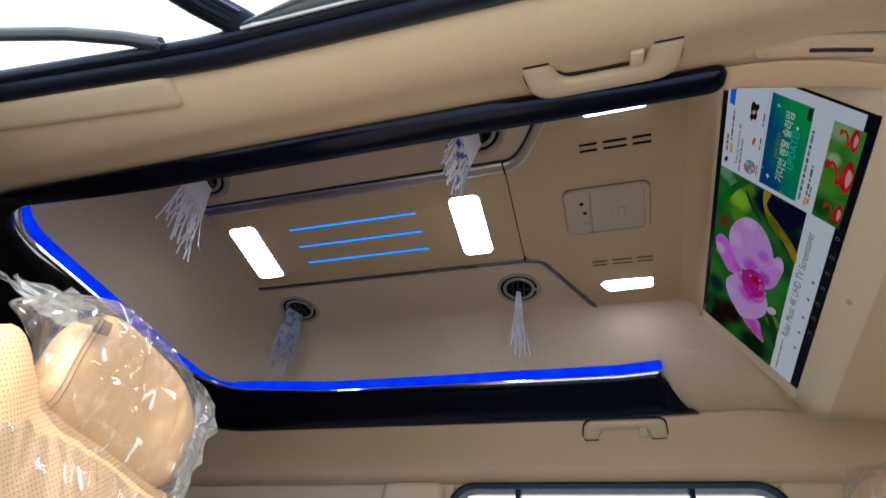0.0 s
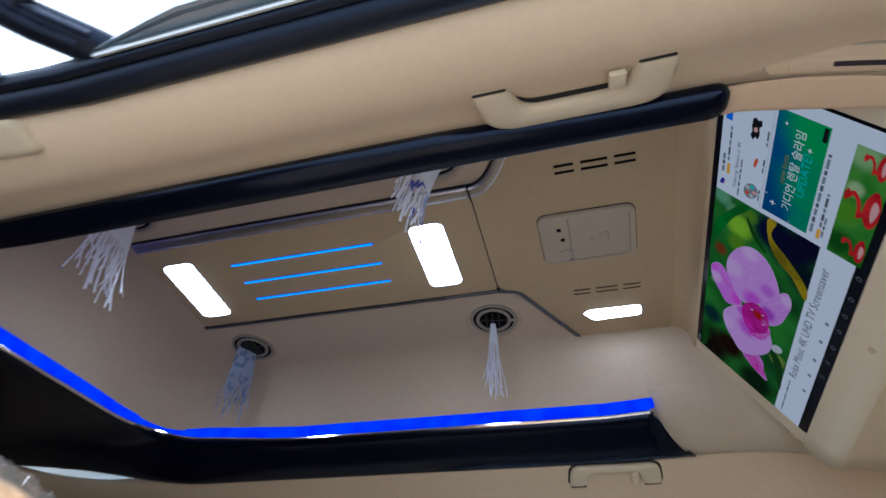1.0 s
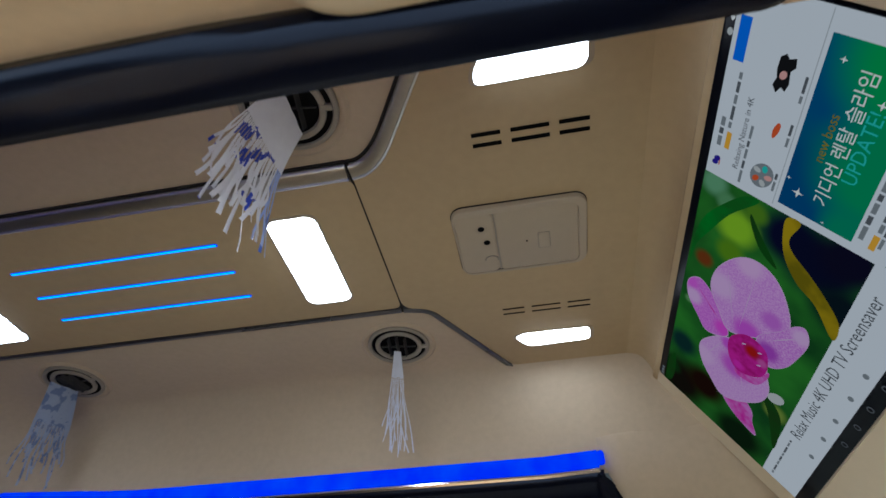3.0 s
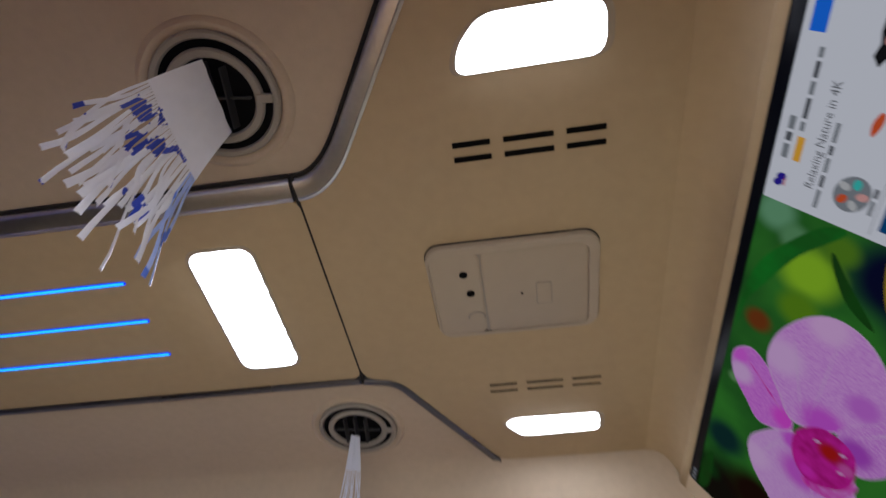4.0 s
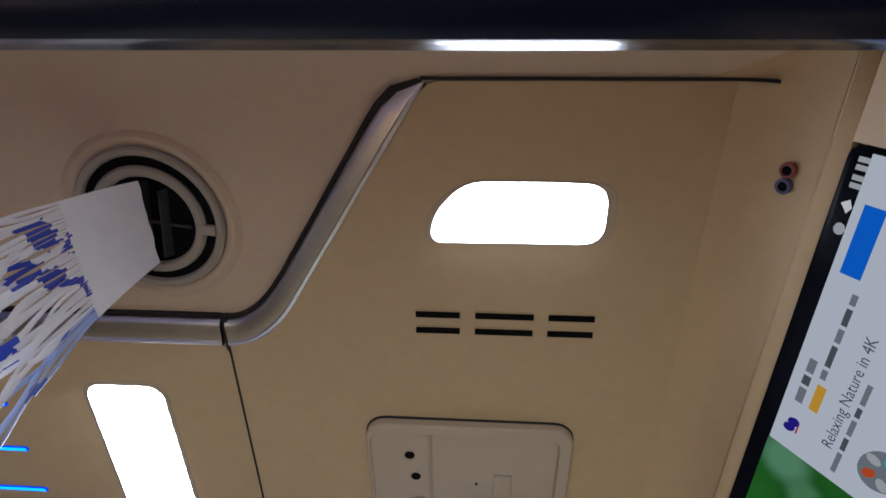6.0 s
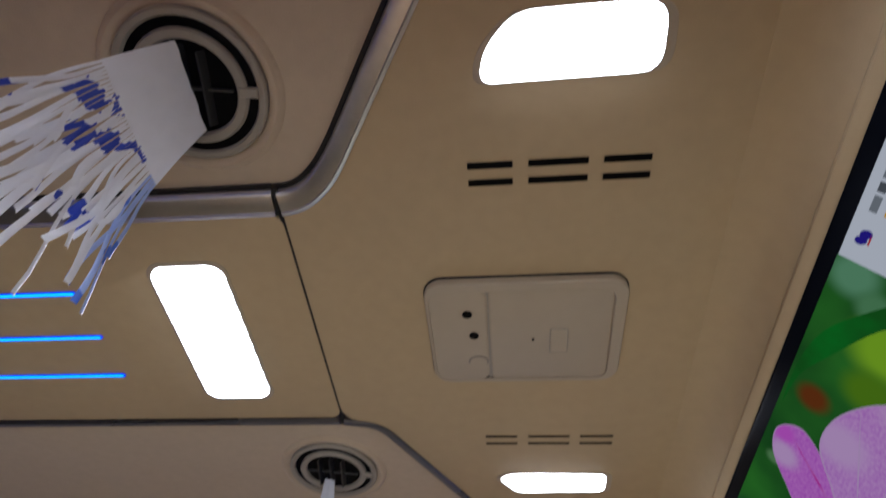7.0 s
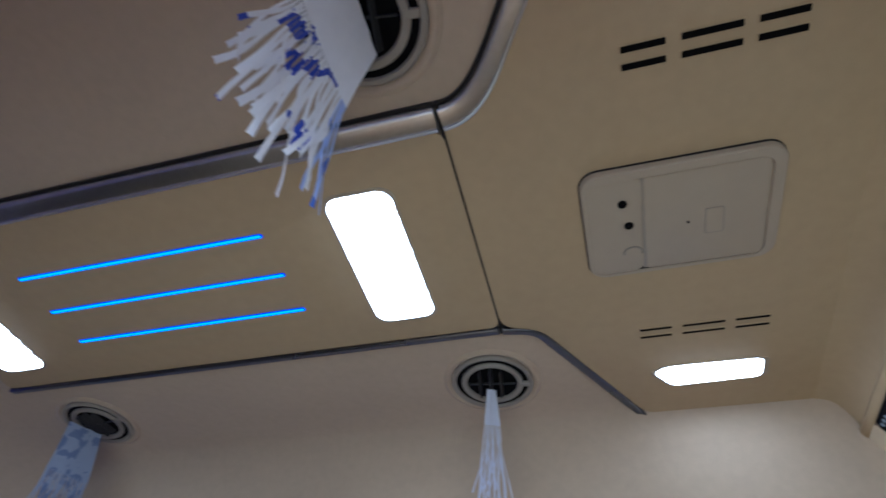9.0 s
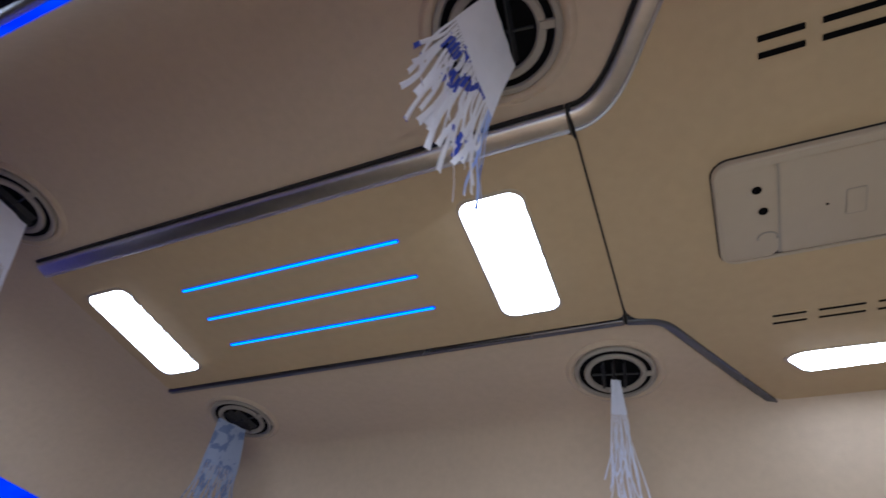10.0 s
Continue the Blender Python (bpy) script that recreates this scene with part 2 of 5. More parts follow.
def rounded(x0, x1, y0, y1, r, nc=8, ns=(14, 8)):
    """Outline of a rectangle with round corners, always the same number of points: (x, y, side), from the near rear corner."""
    pts = []
    corners = [(x1 - r, y0 + r, -90), (x1 - r, y1 - r, 0), (x0 + r, y1 - r, 90), (x0 + r, y0 + r, 180)]
    sides = [(x0 + r, y0, x1 - r, y0, ns[0]), (x1, y0 + r, x1, y1 - r, ns[1]), (x1 - r, y1, x0 + r, y1, ns[0]), (x0, y1 - r, x0, y0 + r, ns[1])]
    for (cx, cy, a0), (ax, ay, bx, by, n) in zip(corners, sides):
        for k in range(n):
            f = k / n
            pts.append((ax + (bx - ax) * f, ay + (by - ay) * f))
        for k in range(nc):
            a = radians(a0 + 90 * k / nc)
            pts.append((cx + r * math.cos(a), cy + r * math.sin(a)))
    return pts


def slab(outline, z0, z1, bevel=0.0, segs=2):
    """A plate from an outline, its lower rim (z0) rounded by bevel."""
    n = len(outline)
    loops = [[(x, y, z1) for x, y in outline]]
    def shrink(d):
        out = []
        for i in range(n):
            (ax, ay), (px, py), (bx, by) = outline[i - 1], outline[i], outline[(i + 1) % n]
            tx, ty = bx - ax, by - ay
            l = math.hypot(tx, ty) or 1
            nx, ny = ty / l, -tx / l
            out.append((px - nx * d, py - ny * d))
        return out
    area = sum(outline[i - 1][0] * outline[i][1] - outline[i][0] * outline[i - 1][1] for i in range(n))
    sg = 1 if area > 0 else -1
    if bevel:
        for k in range(segs + 1):
            a = radians(90 * k / segs)
            d = bevel * (1 - math.cos(a))
            up = 1 if z1 > z0 else -1
            loops.append([(x, y, z0 + up * bevel * (1 - math.sin(a))) for x, y in shrink(sg * d)])
    else:
        loops.append([(x, y, z0) for x, y in outline])
    return loops_mesh(loops, caps=True)


def boxm(x0, x1, y0, y1, z0, z1, bevel=0.0, segs=2):
    bm = bmesh.new()
    bmesh.ops.create_cube(bm, size=1)
    for v in bm.verts:
        v.co = Vector(((x0 + x1) / 2 + v.co.x * (x1 - x0), (y0 + y1) / 2 + v.co.y * (y1 - y0), (z0 + z1) / 2 + v.co.z * (z1 - z0)))
    if bevel:
        bmesh.ops.bevel(bm, geom=bm.edges[:], offset=bevel, segments=segs, affect="EDGES", profile=0.5)
    return bm


def lathe(profile, n=40, m=None):
    """Turn (radius, z) points round z."""
    loops = [[(r * math.cos(2 * math.pi * k / n), r * math.sin(2 * math.pi * k / n), z) for k in range(n)] for r, z in profile]
    bm = loops_mesh(loops)
    if m is not None:
        bm.transform(m)
    return bm


def tube(path, r, n=10, flat=1.0, closed=False):
    """A round bar along a path."""
    pts = [Vector(p) for p in path]
    loops = []
    side = None
    for i, p in enumerate(pts):
        d = (pts[min(i + 1, len(pts) - 1)] - pts[max(i - 1, 0)]).normalized()
        if closed:
            d = (pts[(i + 1) % len(pts)] - pts[i - 1]).normalized()
        ref = Vector((0, 0, 1)) if abs(d.z) < 0.9 else Vector((1, 0, 0))
        side = d.cross(ref).normalized() if side is None else (side - d * side.dot(d)).normalized()
        up = side.cross(d)
        loops.append([p + r * (math.cos(2 * math.pi * k / n) * side + flat * math.sin(2 * math.pi * k / n) * up) for k in range(n)])
    if closed:
        return loops_mesh(loops + [loops[0]])
    return loops_mesh(loops, caps=True)


def smooth_path(points, r, n=6):
    """Plan path with rounded bends."""
    out = [points[0]]
    for a, p, b in zip(points, points[1:], points[2:]):
        A, P, B = Vector(a), Vector(p), Vector(b)
        k = min(r, (A - P).length * 0.48, (B - P).length * 0.48)
        s, e = P + (A - P).normalized() * k, P + (B - P).normalized() * k
        for i in range(n + 1):
            f = i / n
            q = (1 - f) ** 2 * s + 2 * f * (1 - f) * P + f * f * e
            out.append((q.x, q.y))
    out.append(points[-1])
    return out


# ---- the recess in the roof ----
YN, YF = 5.440, 6.225          # near and far edges of the recess below the lining
XR, XF = -1.04, 0.68           # its rear and front ends
TOP = 1.6240                   # height of the lining
PZ = 1.6175                    # underside of the panels


def ramp01(v):
    return min(1.0, max(0.0, v))


def flare(x, y, low):
    """The far wall leans out towards the rear; low is 1 at the rim and 0 at the top."""
    return (0.037 * low * ramp01((0.5 - x) / 0.28) + 0.022 * low ** 8 * ramp01((x - 0.305) / 0.06)) * ramp01((y - 5.95) / 0.25)


def rim_z(x, y):
    """Height of the recess rim: lowest on the near side, higher at the rear."""
    return 1.350 + 0.066 * ramp01((y - YN) / (YF - YN)) + 0.030 * ramp01((-0.6 - x) / 0.4)


def recess_loop(side, rear, z, r, low):
    out = []
    for x, y in rounded(XR + rear, XF - side, YN + side, YF - side, r, 10, (18, 10)):
        zz = z if z else rim_z(x, y) + 0.003
        out.append((x, y + flare(x, y, low) + 0.72 * side * ramp01((y - 5.95) / 0.2), zz))
    return out


dome_rows = [(0.0, 0.0, 0.0, 0.16, 1.0), (0.001, 0.008, 1.462, 0.16, 0.78), (0.003, 0.020, 1.505, 0.16, 0.58), (0.008, 0.045, 1.550, 0.16, 0.36), (0.016, 0.085, 1.584, 0.17, 0.2), (0.030, 0.125, 1.604, 0.18, 0.08),
             (0.050, 0.165, 1.616, 0.18, 0.0), (0.08, 0.205, 1.6225, 0.17, 0.0), (0.12, 0.24, TOP + 0.001, 0.15, 0.0)]
loops = [recess_loop(*row) for row in dome_rows]
bm = loops_mesh(loops)
bm.verts.ensure_lookup_table()
n = len(loops[0])
bm.faces.new([bm.verts[len(bm.verts) - n + i] for i in range(n)])
dome = thing("ceiling", bm, M_DOME, "raised roof recess lined with smooth beige suede", "ceiling", kind="structure", angle=60)
sol = dome.modifiers.new("thickness", "SOLIDIFY")
sol.thickness, sol.offset = 0.012, 1.0

# ---- light strip, chrome line and black rim round the recess ----
END_N, END_F = 0.352, 0.300


def open_run(lip=0.0):
    """Way round the recess from the far front end over the rear to the near front end; lip moves the near side in."""
    pts = rounded(XR, XF, YN + lip, YF, 0.16, 10, (18, 10))
    far = [p for p in pts if p[1] > 5.84 and p[0] < END_F]
    near = [p for p in pts if p[1] <= 5.84 and p[0] < END_N]
    far.sort(key=lambda p: math.atan2(p[1] - 5.84, p[0] + 0.3))
    near.sort(key=lambda p: math.atan2(-(p[1] - 5.84), -(p[0] + 0.3)))
    run = [(END_F, YF)] + far + near + [(END_N, YN + lip)]
    return [(x, y + flare(x, y, 1.0)) for x, y in run]


def rim_sweep(points, profile):
    """Carry (inward, up) points along the rim."""
    m = len(points)
    loops = []
    for i in range(m):
        a, b = points[max(i - 1, 0)], points[min(i + 1, m - 1)]
        t = Vector((b[0] - a[0], b[1] - a[1])).normalized()
        x, y = points[i]
        z = rim_z(x, y)
        loops.append([(x - t.y * d, y + t.x * d, z + h) for d, h in profile])
    return loops_mesh(loops, caps=True)


run = open_run()
strip = empty("light_strip", (0, 0, 0), "glowing blue LED light strip along the rim of the roof recess", "light strip")
part("lit_tube", rim_sweep(run, [(0.001, 0.008), (0.007, 0.009), (0.010, 0.015), (0.0115, 0.029), (0.008, 0.037), (0.001, 0.0395)]), M_STRIP, strip)
part("end_cap", boxm(END_F - 0.002, END_F + 0.010, YF + 0.012, YF + 0.022, rim_z(END_F, YF) + 0.010, rim_z(END_F, YF) + 0.035, 0.0045), M_STRIP, strip)
thing("chrome_trim", rim_sweep(run, [(-0.001, 0.0), (0.006, 0.0), (0.0085, 0.003), (0.0085, 0.006), (0.006, 0.008), (-0.001, 0.008)]), M_CHROME,
               "thin bright chrome line under the light strip", "trim", kind="structure")


def edge_shift(x):
    """The near headliner edge swings in towards the front."""
    f = ramp01((x - 0.02) / 0.28)
    return 0.0085 * f * f * (3 - 2 * f)


def rim_width(x, y):
    f = ramp01((y - YN) / (YF - YN))
    return 0.037 + 0.048 * f - (edge_shift(x) if y < 5.6 else 0.0)


base_run = open_run(0.004)
m = len(base_run)
bl = []
for i, (x, y) in enumerate(base_run):
    a, b = base_run[max(i - 1, 0)], base_run[min(i + 1, m - 1)]
    t = Vector((b[0] - a[0], b[1] - a[1])).normalized()
    o = Vector((t.y, -t.x))
    back = max(0.0, -o.x) ** 2
    base = rim_width(x, y)
    w, zi, zo = ((abs(o.y) / base) ** 3 + (max(0.0, -o.x) / 0.54) ** 3) ** (-1 / 3), rim_z(x, y) - 0.0235 * (1 - ramp01((y - YN) / 0.3)), 1.332 + 0.028 * ramp01((y - YN) / 0.7) + 0.01 * back
    bl.append([(x + o.x * w * f, y + o.y * w * f, zi + (zo - zi) * g + dz) for f, g, dz in
               ((0.02, 0.0, 0.004), (0.0, 0.0, 0.0), (0.03, 0.03, -0.003), (0.12, 0.06, -0.004), (0.5, 0.42, -0.004), (0.88, 0.93, -0.005), (1.0, 1.0, -0.002), (1.0, 1.0, 0.012))])
for k, (x, y, z) in enumerate(bl[0]):
    bl[0][k] = (x + 0.072 * ramp01((y - YF - 0.02) / 0.09), y, z)
for k, (x, y, z) in enumerate(bl[-1]):
    bl[-1][k] = (x + 0.012 * ramp01((YN - y) / 0.05), y, z)
tip = [Vector(p) for p in bl[-1]]
mid = (tip[1] + tip[6]) / 2
for a in (22, 42, 60, 74, 84):
    c = math.cos(radians(a))
    bl.append([(mid + (p - mid) * (0.25 + 0.75 * c) + Vector((0.016 * math.sin(radians(a)), 0, 0.003 * (1 - c))))[:] for p in tip])
rim = thing("rim_trim", loops_mesh(bl, closed=False), M_BLACK, "glossy black trim band round the roof recess", "trim", kind="structure", angle=50)
s2 = rim.modifiers.new("thickness", "SOLIDIFY")
s2.thickness, s2.offset = 0.004, 1.0
part("screw", lathe([(0.005, 0.002), (0.005, -0.0012), (0.004, -0.002), (0.0001, -0.0016)], 16, Matrix.Translation((0.318, 6.292, 1.3905)) @ Matrix.Rotation(radians(38), 4, "X")), M_RUBBER, rim)

# cloth-covered continuation of the rim towards the screen
rows = []
for q in range(11):
    f = q / 10
    row = []
    for k in range(25):
        x = 0.368 + 0.006 * f + 0.45 * k / 24
        d = max(0.0, x - 0.39)
        y_in = 5.4545 + 0.205 * d
        y_out = min(y_in - 0.012, 5.4165 + 0.06 * d + 0.82 * d * d)
        bow = math.sin(math.pi * f)
        row.append((x, y_in + (y_out - y_in) * f, 1.3345 - 0.0035 * f - 0.0022 * bow - 0.9 * max(0.0, d - 0.12) ** 2 + (0.010 if q == 0 else 0)))
    rows.append(row)
rr = thing("front_rim", loops_mesh(rows, closed=False), M_PEACH, "peach cloth-covered rim beside the screen", "trim", kind="structure", angle=60)
rr.modifiers.new("thickness", "SOLIDIFY").thickness = 0.004
rows = []
for q in range(17):
    a = radians(90 * q / 16)
    f, g = 1 - math.cos(a), math.sin(a)
    row = []
    for k in range(17):
        xa = END_F + 0.002 + 0.072 * f
        x = xa + (0.90 - xa) * k / 16
        y0 = YF + flare(x, YF, 0.66) + 0.0022
        z0, z1 = rim_z(x, YF) + 0.07, 1.3595 - 0.030 * max(0.0, min(1.6, (x - 0.40) / 0.28)) ** 2
        row.append((x, y0 + 0.098 * f, z0 + (z1 - z0) * g))
    rows.append(row)
rr = thing("front_rim", loops_mesh(rows, closed=False), M_DOME, "beige cloth-covered fillet beside the screen", "trim", kind="structure", angle=60)
s3 = rr.modifiers.new("thickness", "SOLIDIFY")
s3.thickness, s3.offset = 0.002, 0.0

# ---- headliner round the recess ----
def liner_loop(near, zn, far, zf, rear, zr, front, zfr, r):
    pts = rounded(rear, front, near, far, r)
    out = []
    for x, y in pts:
        wn = max(0, 1 - (y - near) / 0.12)
        wf = max(0, 1 - (far - y) / 0.12)
        wr = max(0, 1 - (x - rear) / 0.12)
        wfr = max(0, 1 - (front - x) / 0.12)
        s = wn + wf + wr + wfr or 1
        out.append((x, y, (zn * wn + zf * wf + zr * wr + zfr * wfr) / s))
    return out


ll = [liner_loop(5.411, 1.350, 6.344, 1.380, -1.55, 1.385, 0.70, 1.345, 0.36),
      liner_loop(5.409, 1.3390, 6.348, 1.362, -1.56, 1.372, 0.71, 1.318, 0.33),
      liner_loop(5.396, 1.3345, 6.362, 1.352, -1.58, 1.368, 0.74, 1.300, 0.25),
      liner_loop(5.374, 1.3180, 6.392, 1.336, -1.60, 1.360, 0.85, 1.285, 0.25),
      liner_loop(5.356, 1.3000, 6.411, 1.322, -1.62, 1.350, 0.92, 1.278, 0.24),
      liner_loop(5.341, 1.2830, 6.422, 1.313, -1.64, 1.345, 0.96, 1.274, 0.23),
      liner_loop(5.324, 1.2690, 6.432, 1.304, -1.66, 1.340, 1.00, 1.270, 0.22),
      liner_loop(5.300, 1.2590, 6.446, 1.290, -1.72, 1.320, 1.08, 1.260, 0.2),
      liner_loop(5.270, 1.2545, 6.457, 1.276, -1.78, 1.300, 1.15, 1.250, 0.2),
      liner_loop(5.230, 1.2600, 6.474, 1.246, -2.0, 1.25, 1.35, 1.20, 0.15)]
for k, row in enumerate(ll[:5]):
    row[:] = [(x, y + (edge_shift(x) * (1, 1, 1, 0.6, 0.2)[k] if y < 5.5 else 0.0), z) for x, y, z in row]
for row in ll[7:]:
    row[:] = [(x, y - (0.07 * max(0.0, -0.28 - x) if y < 5.4 else 0.0), z) for x, y, z in row]
liner = thing("headliner", loops_mesh(ll), M_LINER, "cream cloth headliner round the roof recess", "ceiling", kind="structure", angle=70)
s4 = liner.modifiers.new("thickness", "SOLIDIFY")
s4.thickness, s4.offset = 0.006, 1.0

# ---- centre panel with light bars and two lamps ----
P0X, P1X, P0Y, P1Y = -0.775, 0.0078, 5.7265, 6.004
thing("ceiling_panel", slab(rounded(P0X, P1X, P0Y, P1Y, 0.012), PZ, TOP + 0.006, 0.0015), M_PANEL,
            "flat sand-coloured ceiling panel with light bars and lamps", "ceiling panel")


def inset_lamp(name, outline, z, label):
    lamp = empty(name, (sum(p[0] for p in outline) / len(outline), sum(p[1] for p in outline) / len(outline), z), label, "lamp", "ceiling lamps")
    c = lamp.location
    loc = [(x - c.x, y - c.y) for x, y in outline]
    big = [(x * 1.10, y * 1.045) for x, y in loc]
    part("frame", slab(big, -0.0014, 0.004, 0.0008), M_BOX, lamp)
    part("lens", slab(loc, -0.0016, 0.004, 0.0004), M_LENS, lamp, "glowing white lens")
    return lamp


for x0, x1 in ((-0.1395, -0.0645), (-0.7465, -0.6675)):
    edge = [(x - ((0.0020 if x1 < -0.5 else 0.0006) * abs(math.sin((y - 5.793) / 0.156 * math.pi * 7)) if x > x1 - 1e-5 else 0), y) for x, y in rounded(x0, x1, 5.777, 5.965, 0.016, 6, (3, 42))]
    inset_lamp("ceiling_lamp", edge, PZ, "bright white rectangular lamp set in the ceiling panel")
for y in (5.8065, 5.8665, 5.9255):
    bar = empty("light_bar", (-0.402, y, PZ), "thin glowing blue light bar in the ceiling panel", "light bar", "three light bars")
    part("lens_edge", slab(rounded(-0.1755, 0.1755, -0.0030, 0.0030, 0.0028, 5, (6, 1)), -0.0012, 0.004, 0.0005), M_BAR_EDGE, bar, "deep blue edge of the light bar")
    part("lens", slab(rounded(-0.1738, 0.1738, -0.0018, 0.0018, 0.0017, 5, (6, 1)), -0.0018, 0.004, 0.0005), M_BAR, bar)

# ---- front panel with slots, lamps and switch box ----
def bend(a, p, b, n=10):
    """Points of a smooth bend from a to b round p."""
    return [tuple((1 - f) ** 2 * Vector(a) + 2 * f * (1 - f) * Vector(p) + f * f * Vector(b)) for f in (k / n for k in range(n + 1))]


BEND = bend((0.0098, P0Y), (0.0448, P0Y - 0.0007), (0.0742, 5.6794))
fp = smooth_path([(0.392, 5.5015), (0.392, 6.2145), (0.177, 6.2145), (0.056, 6.016), (0.0098, 6.006), (0.0098, P0Y)], 0.022)[:-1] + BEND + smooth_path([BEND[-1], (0.187, 5.5015), (0.392, 5.5015)], 0.012)[1:-1]
thing("front_ceiling_panel", slab(fp, PZ - 0.001, TOP + 0.006, 0.0015), M_PANEL, "sand-coloured front ceiling panel with air slots and a switch box", "ceiling panel")
# soft cover strip from the front panel to the screen
fz = [(0.350, PZ + 0.0012), (0.372, PZ + 0.0004), (0.384, PZ - 0.0006), (0.396, PZ - 0.0022), (0.405, PZ - 0.0050), (0.412, PZ - 0.0095), (0.4175, PZ - 0.016), (0.4215, PZ - 0.024), (0.4240, PZ - 0.032), (0.4250, PZ - 0.040)]
cove_rows = [[(x + 0.0131 * (6.197 - y) * ramp01((x - 0.37) / 0.05), y, z) for y in np.linspace(YN + 0.012, YF - 0.006, 9)] for x, z in fz]
thing("cove", loops_mesh(cove_rows, closed=False), M_PANEL, "curved sand-coloured cove above the screen", "trim", kind="structure", angle=80)

for y0, pitch, h in ((5.6878, 0.0155, 0.0058), (6.0380, 0.0130, 0.0030)):
    for xa, xb in ((0.1745, 0.2110), (0.2235, 0.2710), (0.2828, 0.3198)):
        for k in range(2):
            yc = y0 + k * pitch
            slot = empty("air_slot", ((xa + xb) / 2, yc, PZ - 0.001), "narrow dark air slot in the front ceiling panel", "air slot", "air slots")
            part("rim", slab(rounded(-(xb - xa) / 2 - 0.0012, (xb - xa) / 2 + 0.0012, -h / 2 - 0.0012, h / 2 + 0.0012, 0.001, 3, (3, 1)), -0.0008, 0.002, 0.0004), M_PANEL, slot)
            part("opening", slab(rounded(-(xb - xa) / 2, (xb - xa) / 2, -h / 2, h / 2, 0.0008, 3, (3, 1)), -0.0014, 0.002), M_DARK, slot, "dark slit")

inset_lamp("ceiling_lamp", smooth_path([(0.27, 5.5720), (0.3175, 5.5730), (0.3180, 5.6205), (0.1870, 5.6215), (0.1910, 5.5980), (0.2130, 5.5725), (0.27, 5.5720)], 0.017)[:-1], PZ - 0.001, "bright white reading lamp with one slanted end")
inset_lamp("ceiling_lamp", smooth_path([(0.25, 6.112), (0.319, 6.113), (0.319, 6.149), (0.210, 6.152), (0.187, 6.122), (0.203, 6.112), (0.25, 6.112)], 0.010)[:-1], PZ - 0.001, "bright white reading lamp with one slanted end")

# switch box: a low wedge, thick on the near side
box = empty("switch_box", (0.220, 5.872, PZ), "taupe plastic switch box with two jacks and a push button", "switch box")
def wedge(x0, x1, y0, y1, h0, h1, r):
    o = rounded(x0, x1, y0, y1, r, 6, (6, 5))
    hh = lambda y: h0 + (h1 - h0) * (y - y0) / (y1 - y0)
    cx, cy = (x0 + x1) / 2, (y0 + y1) / 2
    def sc(d):
        return [(cx + (x - cx) * (1 - 2 * d / (x1 - x0)), cy + (y - cy) * (1 - 2 * d / (y1 - y0))) for x, y in o]
    return loops_mesh([[(x, y, 0.004) for x, y in o], [(x, y, -hh(y) + 0.002) for x, y in o], [(x, y, -hh(y) + 0.0006) for x, y in sc(0.001)], [(x, y, -hh(y)) for x, y in sc(0.0026)]], caps=True)
part("joint", wedge(-0.0957, 0.0957, -0.0712, 0.0702, 0.0035, 0.0028, 0.019), M_GAP, box, "dark joint round the box")
part("lid_gap", wedge(-0.0357, -0.0349, -0.060, 0.0635, 0.0078, 0.0040, 0.0003), M_RING, box, "dark gap beside the lid")
outer, inner = rounded(-0.0945, 0.0945, -0.070, 0.069, 0.018, 6, (6, 5)), rounded(-0.0915, 0.0835, -0.0595, 0.0650, 0.013, 6, (6, 5))
edge2 = rounded(-0.0935, 0.0935, -0.0688, 0.068, 0.0172, 6, (6, 5))
hf = lambda y: 0.0115 - 0.0066 * (y + 0.07) / 0.139
part("frame", loops_mesh([[(x, y, 0.004) for x, y in outer], [(x, y, -hf(y) + 0.0016) for x, y in outer], [(x, y, -hf(y)) for x, y in edge2], [(x, y, -hf(y)) for x, y in inner], [(x * 0.985, y * 0.985, -hf(y) + 0.0030) for x, y in inner], [(x * 0.985, y * 0.985, 0.004) for x, y in inner]]), M_BOX, box)
part("jack_plate", wedge(-0.0925, -0.0357, -0.062, 0.0655, 0.0100, 0.0046, 0.012), M_BOX, box)
part("lid", wedge(-0.0349, 0.0830, -0.0590, 0.0640, 0.0085, 0.0044, 0.004), M_BOX, box)
part("button_frame", slab(rounded(0.024, 0.042, -0.008, 0.024, 0.002, 4, (2, 3)), -0.0072, -0.004), M_RING, box, "thin joint round the button")
part("button", slab(rounded(0.0249, 0.0411, -0.0071, 0.0231, 0.0018, 4, (2, 3)), -0.0079, -0.004, 0.0008), M_BOX, box)
for jx, jy in ((-0.055, -0.031), (-0.050, -0.002)):
    plate = 0.0100 - 0.0054 * (jy + 0.062) / 0.1275
    jack = part("jack", lathe([(0.0092, 0.002), (0.0088, -0.0002), (0.0070, -0.0008), (0.0050, -0.0004), (0.0047, 0.001)], 20, Matrix.Translation((jx, jy, -plate))), M_BOX, box)
    part("jack_hole", lathe([(0.0048, 0.002), (0.0048, -0.0006), (0.0001, -0.0006)], 16, Matrix.Translation((jx, jy, -plate))), M_DARK, jack, "dark hole")
part("pinhole", lathe([(0.0013, 0.0), (0.0013, -0.0074), (0.0001, -0.0074)], 10, Matrix.Translation((0.008, 0.006, 0.0))), M_DARK, box)
# thin darker arc stands in for the shaded edge of a shallow scoop
part("scoop_shade", tube([(-0.047 + 0.0095 * math.cos(radians(a)), 0.036 + 0.0075 * math.sin(radians(a)), -0.0062) for a in range(170, 381, 14)], 0.0011, 8), M_RING, box, "dark crescent standing in for the shade of a shallow scoop")

